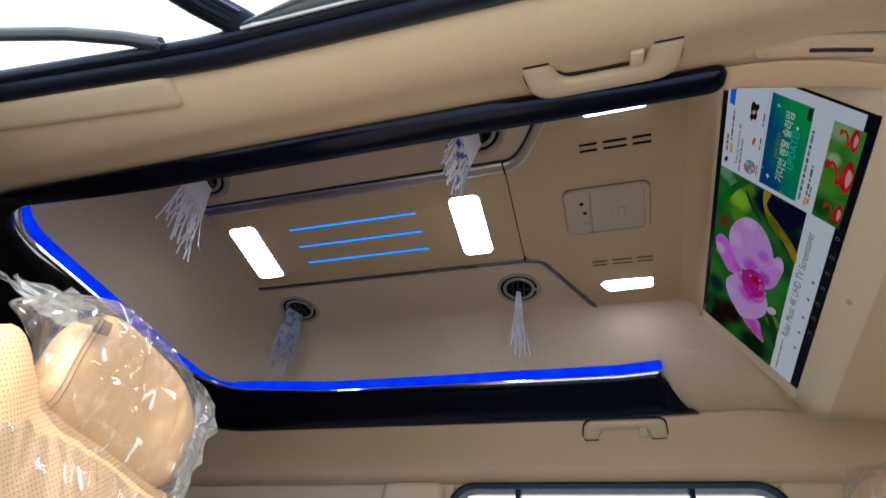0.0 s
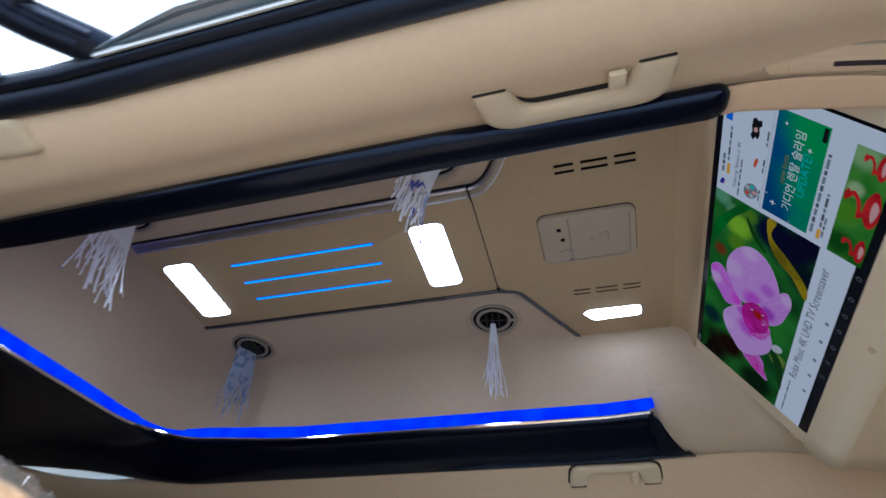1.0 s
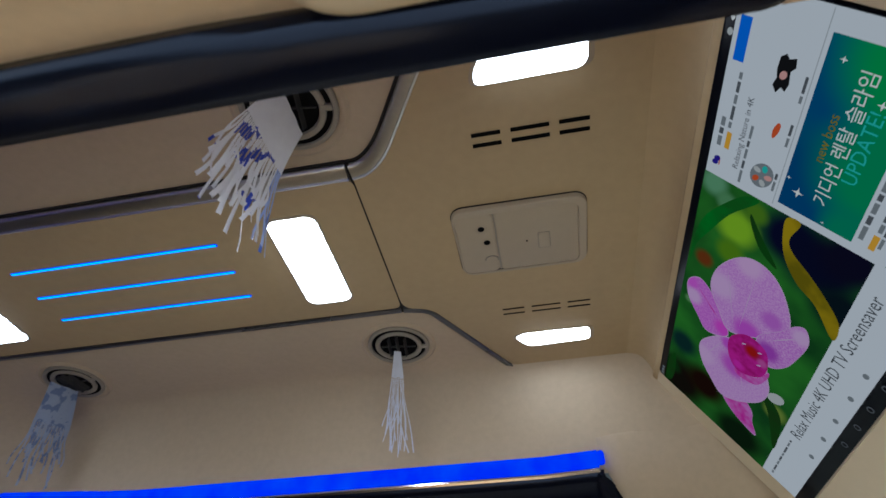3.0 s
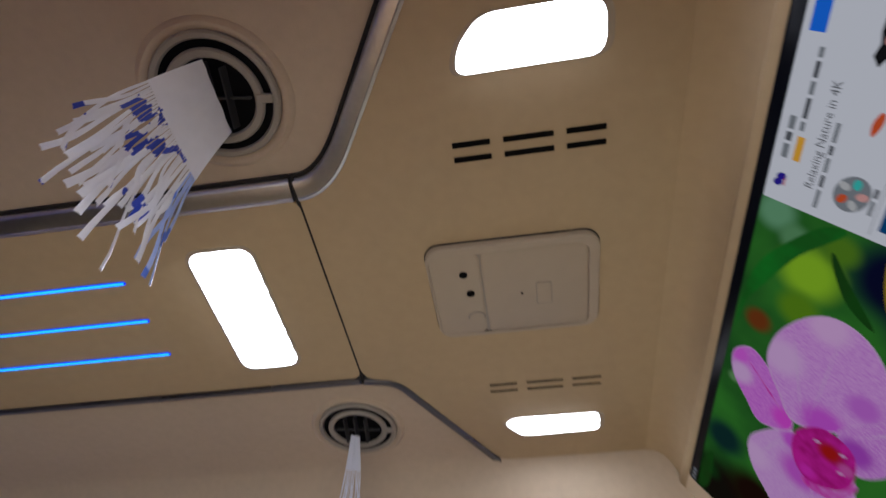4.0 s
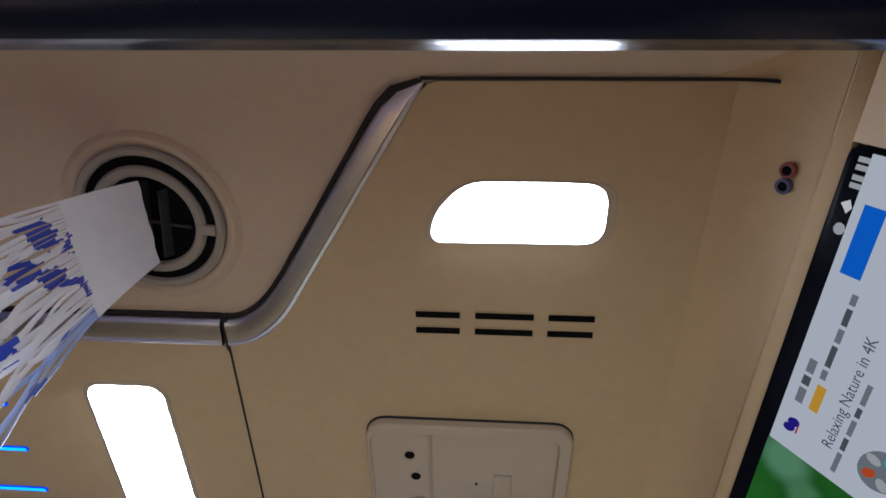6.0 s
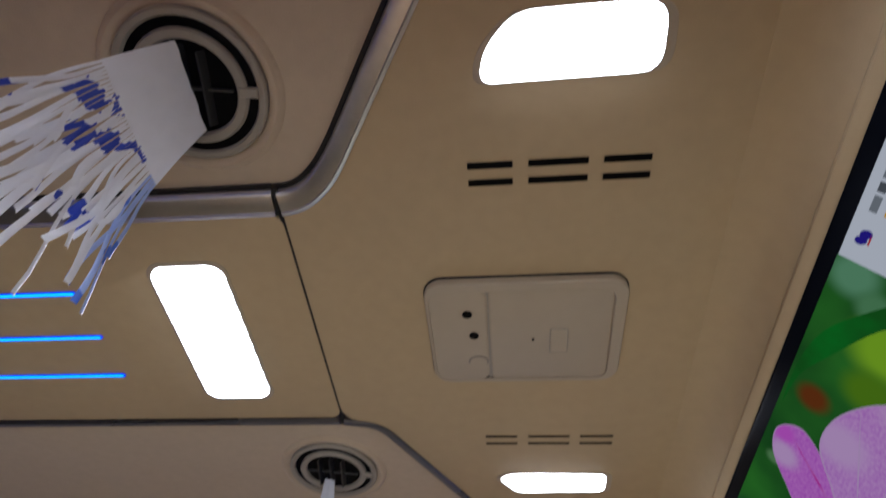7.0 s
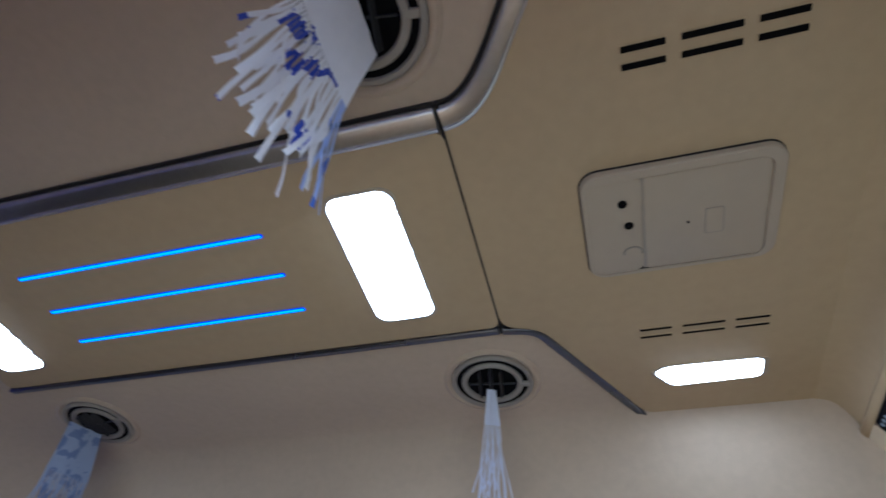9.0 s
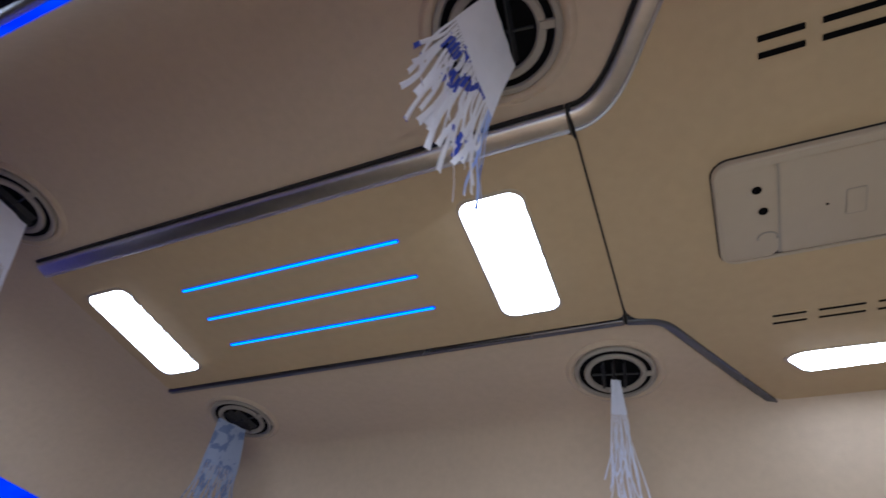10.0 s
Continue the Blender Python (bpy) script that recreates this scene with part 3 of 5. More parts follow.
# ---- metal trims beside the panels ----
def trim(points, name, label, mat, wide, r=0.03, gap=0.007, taper=0.0, wide_end=None):
    """A bevelled metal bar with a dark gap on its outer side; taper lets its outer edge run in to a point at the far end."""
    t = empty(name, (0, 0, 0), label, "trim", "panel trims")
    p = smooth_path(points, r, 8) if r else list(points)
    if taper:
        a, b = Vector(p[-2]), Vector(p[-1])
        p = p[:-1] + [tuple(a.lerp(b, k / 14)) for k in range(1, 15)]
    way = [0.0]
    for a, b in zip(p, p[1:]):
        way.append(way[-1] + math.dist(a, b))
    def width(i):
        f = way[i] / way[-1]
        w = wide + ((wide_end or wide) - wide) * min(1.0, f * 3)
        left = way[-1] - way[i]
        if taper and left < taper:
            w *= math.sqrt(max(0.003, 1 - (1 - left / taper) ** 2))
        return w
    def carried(profile):
        loops = []
        for i in range(len(p)):
            a, b = p[max(i - 1, 0)], p[min(i + 1, len(p) - 1)]
            d = Vector((b[0] - a[0], b[1] - a[1])).normalized()
            w = width(i)
            low = 0.0055 * ramp01((5.565 - p[i][1]) / 0.05)
            loops.append([(p[i][0] + d.y * (f * w + c), p[i][1] - d.x * (f * w + c), z - (low if z > TOP - 0.003 else 0)) for f, c, z in profile])
        return loops_mesh(loops, caps=True)
    # the way goes towards the front; outward lies on the side away from the panels
    part("shadow_gap", carried([(0, -0.002, TOP + 0.004), (0, -0.002, TOP - 0.0012), (1, gap, TOP - 0.0022), (1, gap, TOP + 0.004)]), M_GAP, t, "dark shadow gap")
    part("metal_bar", carried([(0, -0.0005, TOP + 0.002), (0, -0.0005, PZ - 0.0022), (0.04, 0.0006, PZ - 0.0036), (0.12, 0.0004, PZ - 0.0038), (0.19, 0.0, PZ - 0.0026), (0.80, 0.0, PZ - 0.0012), (0.92, 0.0, PZ + 0.0004), (1, 0.0, PZ + 0.0028), (1, 0.0, TOP + 0.002)]), mat, t)
    return t


trim([(P0X, P0Y - 0.0005), (0.0045, P0Y - 0.0005)], "panel_trim", "brushed metal strip edging the ceiling panel", M_METAL, 0.0235, 0.03, 0.0042)
trim([(x + 0.0007, y - 0.0005) for x, y in BEND] + [(0.1855, 5.5030)], "panel_trim", "brushed metal strip bending outward along the front panel", M_METAL, 0.0235, 0, 0.0042, 0.040, 0.0185)
trim([(0.0045, P1Y + 0.001), (P0X, P1Y + 0.001)], "panel_trim", "dark metal strip edging the ceiling panel", M_METAL_DARK, 0.0125, 0.03, 0.002)
trim([(0.177, 6.2155), (0.055, 6.014), (0.0105, P1Y + 0.002)], "panel_trim", "dark metal strip bending outward along the front panel", M_METAL_DARK, 0.013, 0.03, 0.002)
for y in (5.5003, 6.2157):
    way = [(0.183, PZ - 0.0014), (0.386, PZ - 0.0014), (0.396, PZ - 0.0030), (0.405, PZ - 0.0058), (0.412, PZ - 0.0103)][:5 if y < 6 else 2]
    thing("panel_joint", loops_mesh([[(x, y - 0.0011, z), (x, y + 0.0011, z), (x, y + 0.0011, TOP + 0.004), (x, y - 0.0011, TOP + 0.004)] for x, z in way], caps=True), M_GAP, "thin dark joint along the front ceiling panel", "joint", kind="structure")
thing("panel_joint", slab([(0.0055, 5.6985), (0.0105, 5.6985), (0.0105, 6.016), (0.0055, 6.016)], PZ + 0.0005, TOP + 0.004), M_GAP, "dark joint between the two ceiling panels", "joint", kind="structure")

# ---- round air vents with streamers ----
def make_vent(x, y, tilt, turn=0, size=1.0):
    v = empty("air_vent", (x, y, TOP), "round dark air vent with grey rings in the roof lining", "air vent", "round air vents")
    part("collar", lathe([(0.0745, 0.003), (0.0715, -0.0012), (0.0675, -0.0030), (0.0640, -0.0022), (0.0605, 0.001)], 48), M_DOME, v)
    part("outer_ring", lathe([(0.0605, 0.002), (0.0602, -0.0030), (0.0585, -0.0046), (0.0545, -0.0042), (0.0528, -0.002), (0.0525, 0.004)], 48), M_RING, v)
    part("groove", lathe([(0.0528, -0.0012), (0.0450, -0.0012)], 40), M_DARK, v)
    part("inner_ring", lathe([(0.0458, 0.002), (0.0456, -0.0035), (0.0440, -0.0054), (0.0385, -0.0050), (0.0368, -0.003), (0.0360, 0.006)], 40), M_RING, v)
    part("cup", lathe([(0.0370, -0.0010), (0.0360, -0.0008), (0.0001, -0.0008)], 32), M_DARK, v)
    for k in (-1, 0, 1):
        half = 0.033 if k == 0 else 0.029
        b = boxm(-0.0010, 0.0010, -half, half, -0.0085, 0.002, 0.0005, 1)
        b.transform(Matrix.Translation((k * 0.0155, 0, 0)) @ Matrix.Rotation(radians(tilt), 4, "Y"))
        part("blade", b, M_VENT, v)
    part("cross_bar", boxm(-0.034, 0.034, -0.0012, 0.0012, -0.0046, -0.0012, 0.0005, 1), M_VENT, v)
    part("tab", boxm(0.0385, 0.0540, -0.0042, 0.0042, -0.0060, -0.001, 0.001, 1), M_RING, v)
    v.rotation_euler.z = radians(turn)
    v.scale = (size, size, 1)
    return v


VENTS = {"near_front": (-0.0355, 5.611), "far_front": (-0.026, 6.117), "far_rear": (-0.696, 6.116), "near_rear": (-0.722, 5.611)}
for key, (vx, vy) in VENTS.items():
    make_vent(vx, vy, 25, 8 if vx > -0.3 else -6, 0.94 if vy > 6 else 1.0)


def ribbon(points, w0, w1, across, twist):
    """A thin curling strip of film along points."""
    bm = bmesh.new()
    rows = []
    m = len(points)
    for i, p in enumerate(points):
        f = i / (m - 1)
        d = (points[min(i + 1, m - 1)] - points[max(i - 1, 0)]).normalized()
        a = across - d * across.dot(d)
        a.normalize()
        a = Matrix.Rotation(twist * f, 3, d) @ a
        w = w0 + (w1 - w0) * f
        nrm = d.cross(a)
        curl = 0.12 * w
        rows.append([bm.verts.new(p - a * w / 2), bm.verts.new(p + nrm * curl), bm.verts.new(p + a * w / 2)])
    for a, b in zip(rows, rows[1:]):
        for k in range(2):
            bm.faces.new((a[k], a[k + 1], b[k + 1], b[k]))
    return bm


def make_streamer(root, width, tip, spread, count, mat, label, rng, loose=0.02, sheet=0.35, bulge=(0, 0, 0), grow=(1.2, 2.0), axis=(0, 1, 0)):
    """A slit sheet of film blown from a vent: a whole band at the root, cut into strips below."""
    s = empty("streamer", root, label, "streamer", "streamers on the vents")
    T = Vector(tip) - Vector(root)
    ax = Vector(axis).normalized()
    B = Vector(bulge)
    def at(f, lat):
        mid = T * 0.5 + B
        p = 2 * f * (1 - f) * mid + f * f * T
        return p + ax * lat * (width + (spread - width) * f)
    bb = bmesh.new()
    rows = []
    for i in range(7):
        f = sheet * i / 6
        rows.append([bb.verts.new(at(f, -0.5 + k / 10) + Vector((0.0004 * math.sin(k * 2.1), 0, 0.0006 * math.sin(k * 1.3)))) for k in range(11)])
    for a, b in zip(rows, rows[1:]):
        for k in range(10):
            bb.faces.new((a[k], a[k + 1], b[k + 1], b[k]))
    part("sheet", bb, M_RIBBON_CLEAR if mat is M_RIBBON else mat, s)
    for k in range(count):
        lat = -0.5 + (k + 0.5) / count
        ln = rng.uniform(0.72, 1.12)
        drift = Vector((rng.uniform(-1, 1), rng.uniform(-0.7, 0.7), rng.uniform(-0.5, 0.5))) * loose
        wave, ph = rng.uniform(0.001, 0.005), rng.uniform(0, 6)
        pts = []
        for i in range(10):
            g = i / 9
            f = sheet * 0.97 + (ln - sheet) * g
            pts.append(at(f, lat) + drift * g * g * 1.4 + Vector((wave * math.sin(ph + 6 * g) * g, wave * math.cos(ph + 5 * g) * g, 0)))
        w = max(width, spread) / count
        part("strip", ribbon(pts, width / count * 1.05, w * rng.uniform(*grow), ax, rng.uniform(-0.5, 0.5)), M_RIBBON_EDGE if mat is M_RIBBON and k >= count - 4 else mat, s)
    return s


rng = random.Random(7)
make_streamer((-0.026, 5.606, 1.606), 0.068, (-0.076, 5.633, 1.448), 0.134, 38, M_RIBBON, "fluttering streamer of white film strips with blue print", rng, 0.008, 0.36, (-0.018, 0, 0.020), (1.1, 1.8))
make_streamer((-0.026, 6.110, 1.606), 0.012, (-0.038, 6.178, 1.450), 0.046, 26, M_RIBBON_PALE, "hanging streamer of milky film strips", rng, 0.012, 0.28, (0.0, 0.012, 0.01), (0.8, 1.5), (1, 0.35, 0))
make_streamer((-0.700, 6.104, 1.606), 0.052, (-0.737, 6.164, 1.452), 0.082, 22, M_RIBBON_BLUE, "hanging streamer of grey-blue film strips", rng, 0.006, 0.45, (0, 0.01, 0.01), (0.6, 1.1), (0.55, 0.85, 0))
make_streamer((-0.704, 5.606, 1.606), 0.062, (-0.733, 5.650, 1.453), 0.130, 44, M_RIBBON_CLEAR, "fluttering streamer of white film strips", rng, 0.018, 0.40, (-0.01, 0, 0.02))

# ---- screen in its housing ----
TL = Vector((0.4300, 6.197, 1.5625))
TVW, TVH, VEND = 0.672, 0.2845, 0.972
ACROSS = Vector((0.0131, -1.0, 0.002)).normalized()
DOWN = Vector((0.141, 0.0, -0.247))
DOWN = (DOWN - ACROSS * DOWN.dot(ACROSS)).normalized()
BL = TL + DOWN * TVH * VEND
FACE = -ACROSS.cross(DOWN)
if FACE.x > 0:
    FACE = -FACE
tvm = Matrix((ACROSS, DOWN, FACE)).transposed().to_4x4()
tvm.translation = TL
tv = empty("television", TL, "wide flat television in a black bezel showing a web page", "television")
tv.matrix_world = tvm


def on_screen(name, us, mat, lift, label=""):
    """A flat patch on the screen from (u, v) corners, u across and v down, 0 to 1."""
    bm = bmesh.new()
    bm.faces.new([bm.verts.new((u * TVW, v * TVH, lift)) for u, v in us])
    return part(name, bm, mat, tv, label, smooth=False)


def rect(u0, v0, u1, v1):
    return [(u0, v0), (u1, v0), (u1, v1), (u0, v1)]


def ellipse(cu, cv, a, b, turn, n=28, pinch=0.0):
    """Petal outline in screen metres, turned by degrees."""
    out = []
    for k in range(n):
        t = 2 * math.pi * k / n
        x, y = a * math.cos(t), b * math.sin(t) * (1 - pinch * math.cos(t))
        c, s = math.cos(radians(turn)), math.sin(radians(turn))
        out.append((cu + (x * c - y * s) / TVW, cv + (x * s + y * c) / TVH))
    return out


part("bezel", slab([(x, y) for x, y in rounded(0.008 * TVW, 0.998 * TVW, 0, VEND * TVH, 0.008, 5, (8, 4))], 0.0030, -0.020, 0.002), M_BLACKSCREEN, tv, "glossy black bezel")
G = SCREEN
M_WHITE = glow("screen_white", (0.80, 0.86, 1.0), 0.95 * G)


def soft_picture(name, strength, first, second, scale, spots, spread=(0.35, 0.65)):
    """Out-of-focus picture: two mottled tones with soft round patches at (x, y, radius, colour) in screen metres."""
    m = glow(name, first, strength, second, scale, spread=spread)
    nt = m.node_tree
    e = [q for q in nt.nodes if q.type == "EMISSION"][0]
    last = e.inputs["Color"].links[0].from_socket
    tc = nt.nodes.new("ShaderNodeTexCoord")
    for x, y, r, colour in spots:
        d = nt.nodes.new("ShaderNodeVectorMath")
        d.operation = "DISTANCE"
        d.inputs[1].default_value = (x, y, 0.004)
        nt.links.new(tc.outputs["Object"], d.inputs[0])
        mr = nt.nodes.new("ShaderNodeMapRange")
        mr.interpolation_type = "SMOOTHSTEP"
        mr.inputs["From Min"].default_value, mr.inputs["From Max"].default_value = r, r * 0.35
        nt.links.new(d.outputs["Value"], mr.inputs["Value"])
        mx = nt.nodes.new("ShaderNodeMix")
        mx.data_type = "RGBA"
        mx.inputs[7].default_value = (*colour, 1)
        nt.links.new(mr.outputs["Result"], mx.inputs[0])
        nt.links.new(last, mx.inputs[6])
        last = mx.outputs[2]
    nt.links.new(last, e.inputs["Color"])
    return m


def spot(u, v, r, colour):
    return (u * TVW, v * TVH, r, colour)


M_LEAFY = soft_picture("screen_foliage", 0.9 * G, (0.012, 0.08, 0.020), (0.04, 0.26, 0.035), 9,
                       [spot(0.64, 0.45, 0.050, (0.004, 0.006, 0.035)), spot(0.62, 0.58, 0.060, (0.004, 0.006, 0.030)), spot(0.66, 0.66, 0.045, (0.006, 0.006, 0.025)), spot(0.56, 0.70, 0.045, (0.004, 0.012, 0.02)),
                        spot(0.06, 0.15, 0.070, (0.010, 0.008, 0.006)), spot(0.12, 0.30, 0.050, (0.016, 0.006, 0.004)), spot(0.20, 0.12, 0.034, (0.006, 0.035, 0.035)), spot(0.09, 0.08, 0.024, (0.008, 0.045, 0.010)),
                        spot(0.05, 0.55, 0.060, (0.006, 0.020, 0.008)), spot(0.60, 0.24, 0.036, (0.30, 0.62, 0.03)), spot(0.54, 0.24, 0.026, (0.12, 0.30, 0.015)), spot(0.65, 0.30, 0.020, (0.10, 0.26, 0.02)),
                        spot(0.665, 0.10, 0.024, (0.16, 0.42, 0.24)), spot(0.64, 0.17, 0.018, (0.12, 0.34, 0.16)), spot(0.485, 0.13, 0.018, (0.20, 0.05, 0.012)), spot(0.40, 0.115, 0.012, (0.03, 0.22, 0.03)), spot(0.35, 0.10, 0.010, (0.14, 0.34, 0.14)),
                        spot(0.22, 0.66, 0.022, (0.22, 0.34, 0.06))])
M_LEAF = glow("screen_leaf", (0.008, 0.22, 0.025), 0.95 * G, (0.012, 0.13, 0.018), 24)
M_LEAF_DARK = glow("screen_leaf_dark", (0.01, 0.085, 0.012), 0.9 * G, (0.015, 0.06, 0.012), 24)
M_YELLOW = glow("screen_yellow", (0.62, 0.44, 0.015), 0.7 * G, (0.25, 0.20, 0.01), 22)
LILAC_PALE, LILAC, VIOLET, MAGENTA = (0.72, 0.46, 0.86), (0.64, 0.26, 0.80), (0.60, 0.10, 0.74), (0.72, 0.03, 0.55)
M_PETAL_TOP = soft_picture("screen_petal_top", 1.0 * G, (0.60, 0.24, 0.78), (0.74, 0.40, 0.88), 420, [spot(0.45, 0.24, 0.030, LILAC_PALE), spot(0.54, 0.34, 0.026, (0.74, 0.46, 0.86)), spot(0.38, 0.42, 0.030, VIOLET), spot(0.45, 0.50, 0.020, (0.56, 0.16, 0.74))], (0.36, 0.64))
M_PETAL_SIDE = soft_picture("screen_petal_side", 1.0 * G, (0.58, 0.13, 0.74), (0.74, 0.26, 0.86), 420, [spot(0.37, 0.12, 0.020, LILAC_PALE), spot(0.405, 0.10, 0.014, (0.70, 0.13, 0.80)), spot(0.34, 0.31, 0.020, (0.72, 0.08, 0.74))], (0.36, 0.64))
M_PETAL_RIGHT = soft_picture("screen_petal_right", 1.0 * G, (0.56, 0.18, 0.74), (0.72, 0.38, 0.86), 420, [spot(0.46, 0.63, 0.018, LILAC_PALE), spot(0.37, 0.53, 0.022, (0.42, 0.07, 0.60))], (0.36, 0.64))
M_PETAL_LOW = soft_picture("screen_petal_low", 1.0 * G, (0.62, 0.30, 0.80), (0.72, 0.44, 0.86), 420, [spot(0.22, 0.25, 0.026, LILAC_PALE), spot(0.26, 0.42, 0.032, (0.58, 0.11, 0.70)), spot(0.31, 0.36, 0.018, VIOLET)], (0.36, 0.64))
M_PETAL_TAIL = glow("screen_petal_tail", (0.66, 0.03, 0.46), 0.95 * G, (0.70, 0.22, 0.74), 60)
M_PETAL_EDGE = glow("screen_petal_edge", (0.74, 0.50, 0.88), 0.9 * G)
M_LIP = soft_picture("screen_lip", 0.95 * G, (0.66, 0.02, 0.42), (0.46, 0.01, 0.24), 90, [spot(0.34, 0.47, 0.016, (0.46, 0.012, 0.012)), spot(0.33, 0.53, 0.010, (0.62, 0.10, 0.46)), spot(0.275, 0.43, 0.012, MAGENTA)])
M_TEAL = soft_picture("screen_teal", 1.0 * G, (0.002, 0.15, 0.22), (0.004, 0.17, 0.20), 4, [spot(0.72, 0.40, 0.11, (0.003, 0.075, 0.24)), spot(0.90, 0.38, 0.07, (0.002, 0.09, 0.26)), spot(0.80, 0.66, 0.085, (0.006, 0.30, 0.13)), spot(0.95, 0.62, 0.085, (0.008, 0.36, 0.10)), spot(0.70, 0.62, 0.04, (0.005, 0.26, 0.15))])
M_INK = glow("screen_ink", (0.16, 0.18, 0.22), 0.7 * G)
M_BLUEBTN = glow("screen_blue", (0.01, 0.18, 0.95), 1.0 * G)
M_NAVY = glow("screen_navy", (0.03, 0.02, 0.38), 0.9 * G)
M_AMBER = glow("screen_amber", (0.95, 0.50, 0.06), 0.9 * G)
M_RED = glow("screen_red", (0.75, 0.03, 0.03), 0.9 * G, (0.5, 0.01, 0.02), 40)
M_ORANGE = glow("screen_orange", (0.80, 0.12, 0.04), 0.9 * G)
M_PINK = glow("screen_pink", (0.85, 0.45, 0.45), 0.9 * G)
M_GRASS = soft_picture("screen_grass", 0.9 * G, (0.03, 0.22, 0.02), (0.10, 0.36, 0.05), 22, [spot(0.94, 0.80, 0.03, (0.30, 0.52, 0.22)), spot(0.72, 0.80, 0.03, (0.012, 0.09, 0.010)), spot(0.80, 0.78, 0.03, (0.10, 0.32, 0.02)), spot(0.70, 0.90, 0.025, (0.02, 0.14, 0.012)), spot(0.86, 0.80, 0.016, (0.42, 0.58, 0.30))])
M_TYPE = glow("screen_type", (0.92, 0.95, 1.0), 1.0 * G)
M_CYAN = glow("screen_cyan", (0.05, 0.65, 0.62), 0.9 * G)
M_GREY = glow("screen_grey", (0.015, 0.016, 0.02), 0.7 * G)
M_SHADE = glow("screen_shade", (0.30, 0.34, 0.40), 0.8 * G)
M_LILAC = glow("screen_lilac", (0.70, 0.74, 0.80), 0.8 * G)
M_LINE = glow("screen_line", (0.55, 0.60, 0.68), 0.85 * G)

Z0 = 0.0036


def curve_outline(pts, n=5):
    """A closed smooth outline through a few points."""
    out = []
    m = len(pts)
    for k in range(m):
        p0, p1, p2, p3 = [Vector(pts[(k + d) % m]) for d in (-1, 0, 1, 2)]
        for i in range(n):
            t = i / n
            q = 0.5 * (2 * p1 + (p2 - p0) * t + (2 * p0 - 5 * p1 + 4 * p2 - p3) * t * t + (3 * p1 - p0 - 3 * p2 + p3) * t ** 3)
            out.append((q.x, q.y))
    return out


def petal(points, mat, lift):
    """A petal with a thin paler border behind it."""
    line = curve_outline(points)
    on_screen("petal", line, mat, lift)
    cu, cv = sum(p[0] for p in line) / len(line), sum(p[1] for p in line) / len(line)
    on_screen("petal_border", [(cu + (u - cu) * 1.025, cv + (v - cv) * 1.025) for u, v in line], M_PETAL_EDGE, lift - 0.00005)


on_screen("page", rect(0.012, 0.047, 0.994, 0.908), M_WHITE, Z0)
on_screen("video_picture", rect(0.012, 0.046, 0.680, 0.724), M_LEAFY, Z0 + 0.0004)
# blurred leaves and the yellow stalk
on_screen("leaf", curve_outline([(0.45, 0.060), (0.505, 0.075), (0.56, 0.13), (0.62, 0.20), (0.674, 0.30), (0.672, 0.24), (0.63, 0.155), (0.58, 0.085), (0.52, 0.058)]), M_LEAF, Z0 + 0.0009)
on_screen("leaf", curve_outline([(0.645, 0.285), (0.615, 0.345), (0.568, 0.445), (0.585, 0.36), (0.625, 0.295)]), M_LEAF_DARK, Z0 + 0.0009)
on_screen("leaf", curve_outline([(0.022, 0.06), (0.10, 0.058), (0.14, 0.09), (0.08, 0.11), (0.03, 0.10)]), M_LEAF_DARK, Z0 + 0.0008)
on_screen("leaf", curve_outline([(0.30, 0.55), (0.26, 0.60), (0.22, 0.69), (0.16, 0.722), (0.11, 0.722), (0.20, 0.64), (0.25, 0.57)]), M_LEAF_DARK, Z0 + 0.0008)
on_screen("stalk", curve_outline([(0.678, 0.420), (0.678, 0.470), (0.640, 0.450), (0.618, 0.480), (0.597, 0.560), (0.565, 0.660), (0.535, 0.722), (0.500, 0.722), (0.545, 0.620), (0.565, 0.530), (0.605, 0.450), (0.655, 0.415)]), M_YELLOW, Z0 + 0.0010)
on_screen("bud", ellipse(0.262, 0.640, 0.013, 0.009, 40), M_LILAC, Z0 + 0.0010)
# the orchid
petal([(0.195, 0.445), (0.150, 0.400), (0.115, 0.480), (0.099, 0.624), (0.135, 0.590), (0.172, 0.560)], M_PETAL_TAIL, Z0 + 0.0012)
petal([(0.326, 0.345), (0.273, 0.241), (0.235, 0.220), (0.195, 0.255), (0.165, 0.320), (0.140, 0.400), (0.166, 0.495), (0.215, 0.580), (0.262, 0.600), (0.300, 0.570), (0.340, 0.520)], M_PETAL_LOW, Z0 + 0.0013)
petal([(0.334, 0.340), (0.300, 0.235), (0.325, 0.165), (0.360, 0.095), (0.400, 0.076), (0.425, 0.115), (0.426, 0.165), (0.395, 0.250)], M_PETAL_SIDE, Z0 + 0.0014)
petal([(0.350, 0.345), (0.385, 0.265), (0.428, 0.200), (0.480, 0.205), (0.530, 0.265), (0.556, 0.345), (0.550, 0.440), (0.515, 0.520), (0.456, 0.572), (0.400, 0.500)], M_PETAL_TOP, Z0 + 0.0015)
petal([(0.390, 0.470), (0.440, 0.545), (0.475, 0.590), (0.483, 0.630), (0.455, 0.660), (0.410, 0.648), (0.365, 0.620), (0.335, 0.560), (0.350, 0.500)], M_PETAL_RIGHT, Z0 + 0.0016)
on_screen("lip", curve_outline([(0.335, 0.355), (0.371, 0.415), (0.376, 0.480), (0.362, 0.535), (0.319, 0.560), (0.283, 0.535), (0.258, 0.440), (0.285, 0.372)]), M_LIP, Z0 + 0.0020)
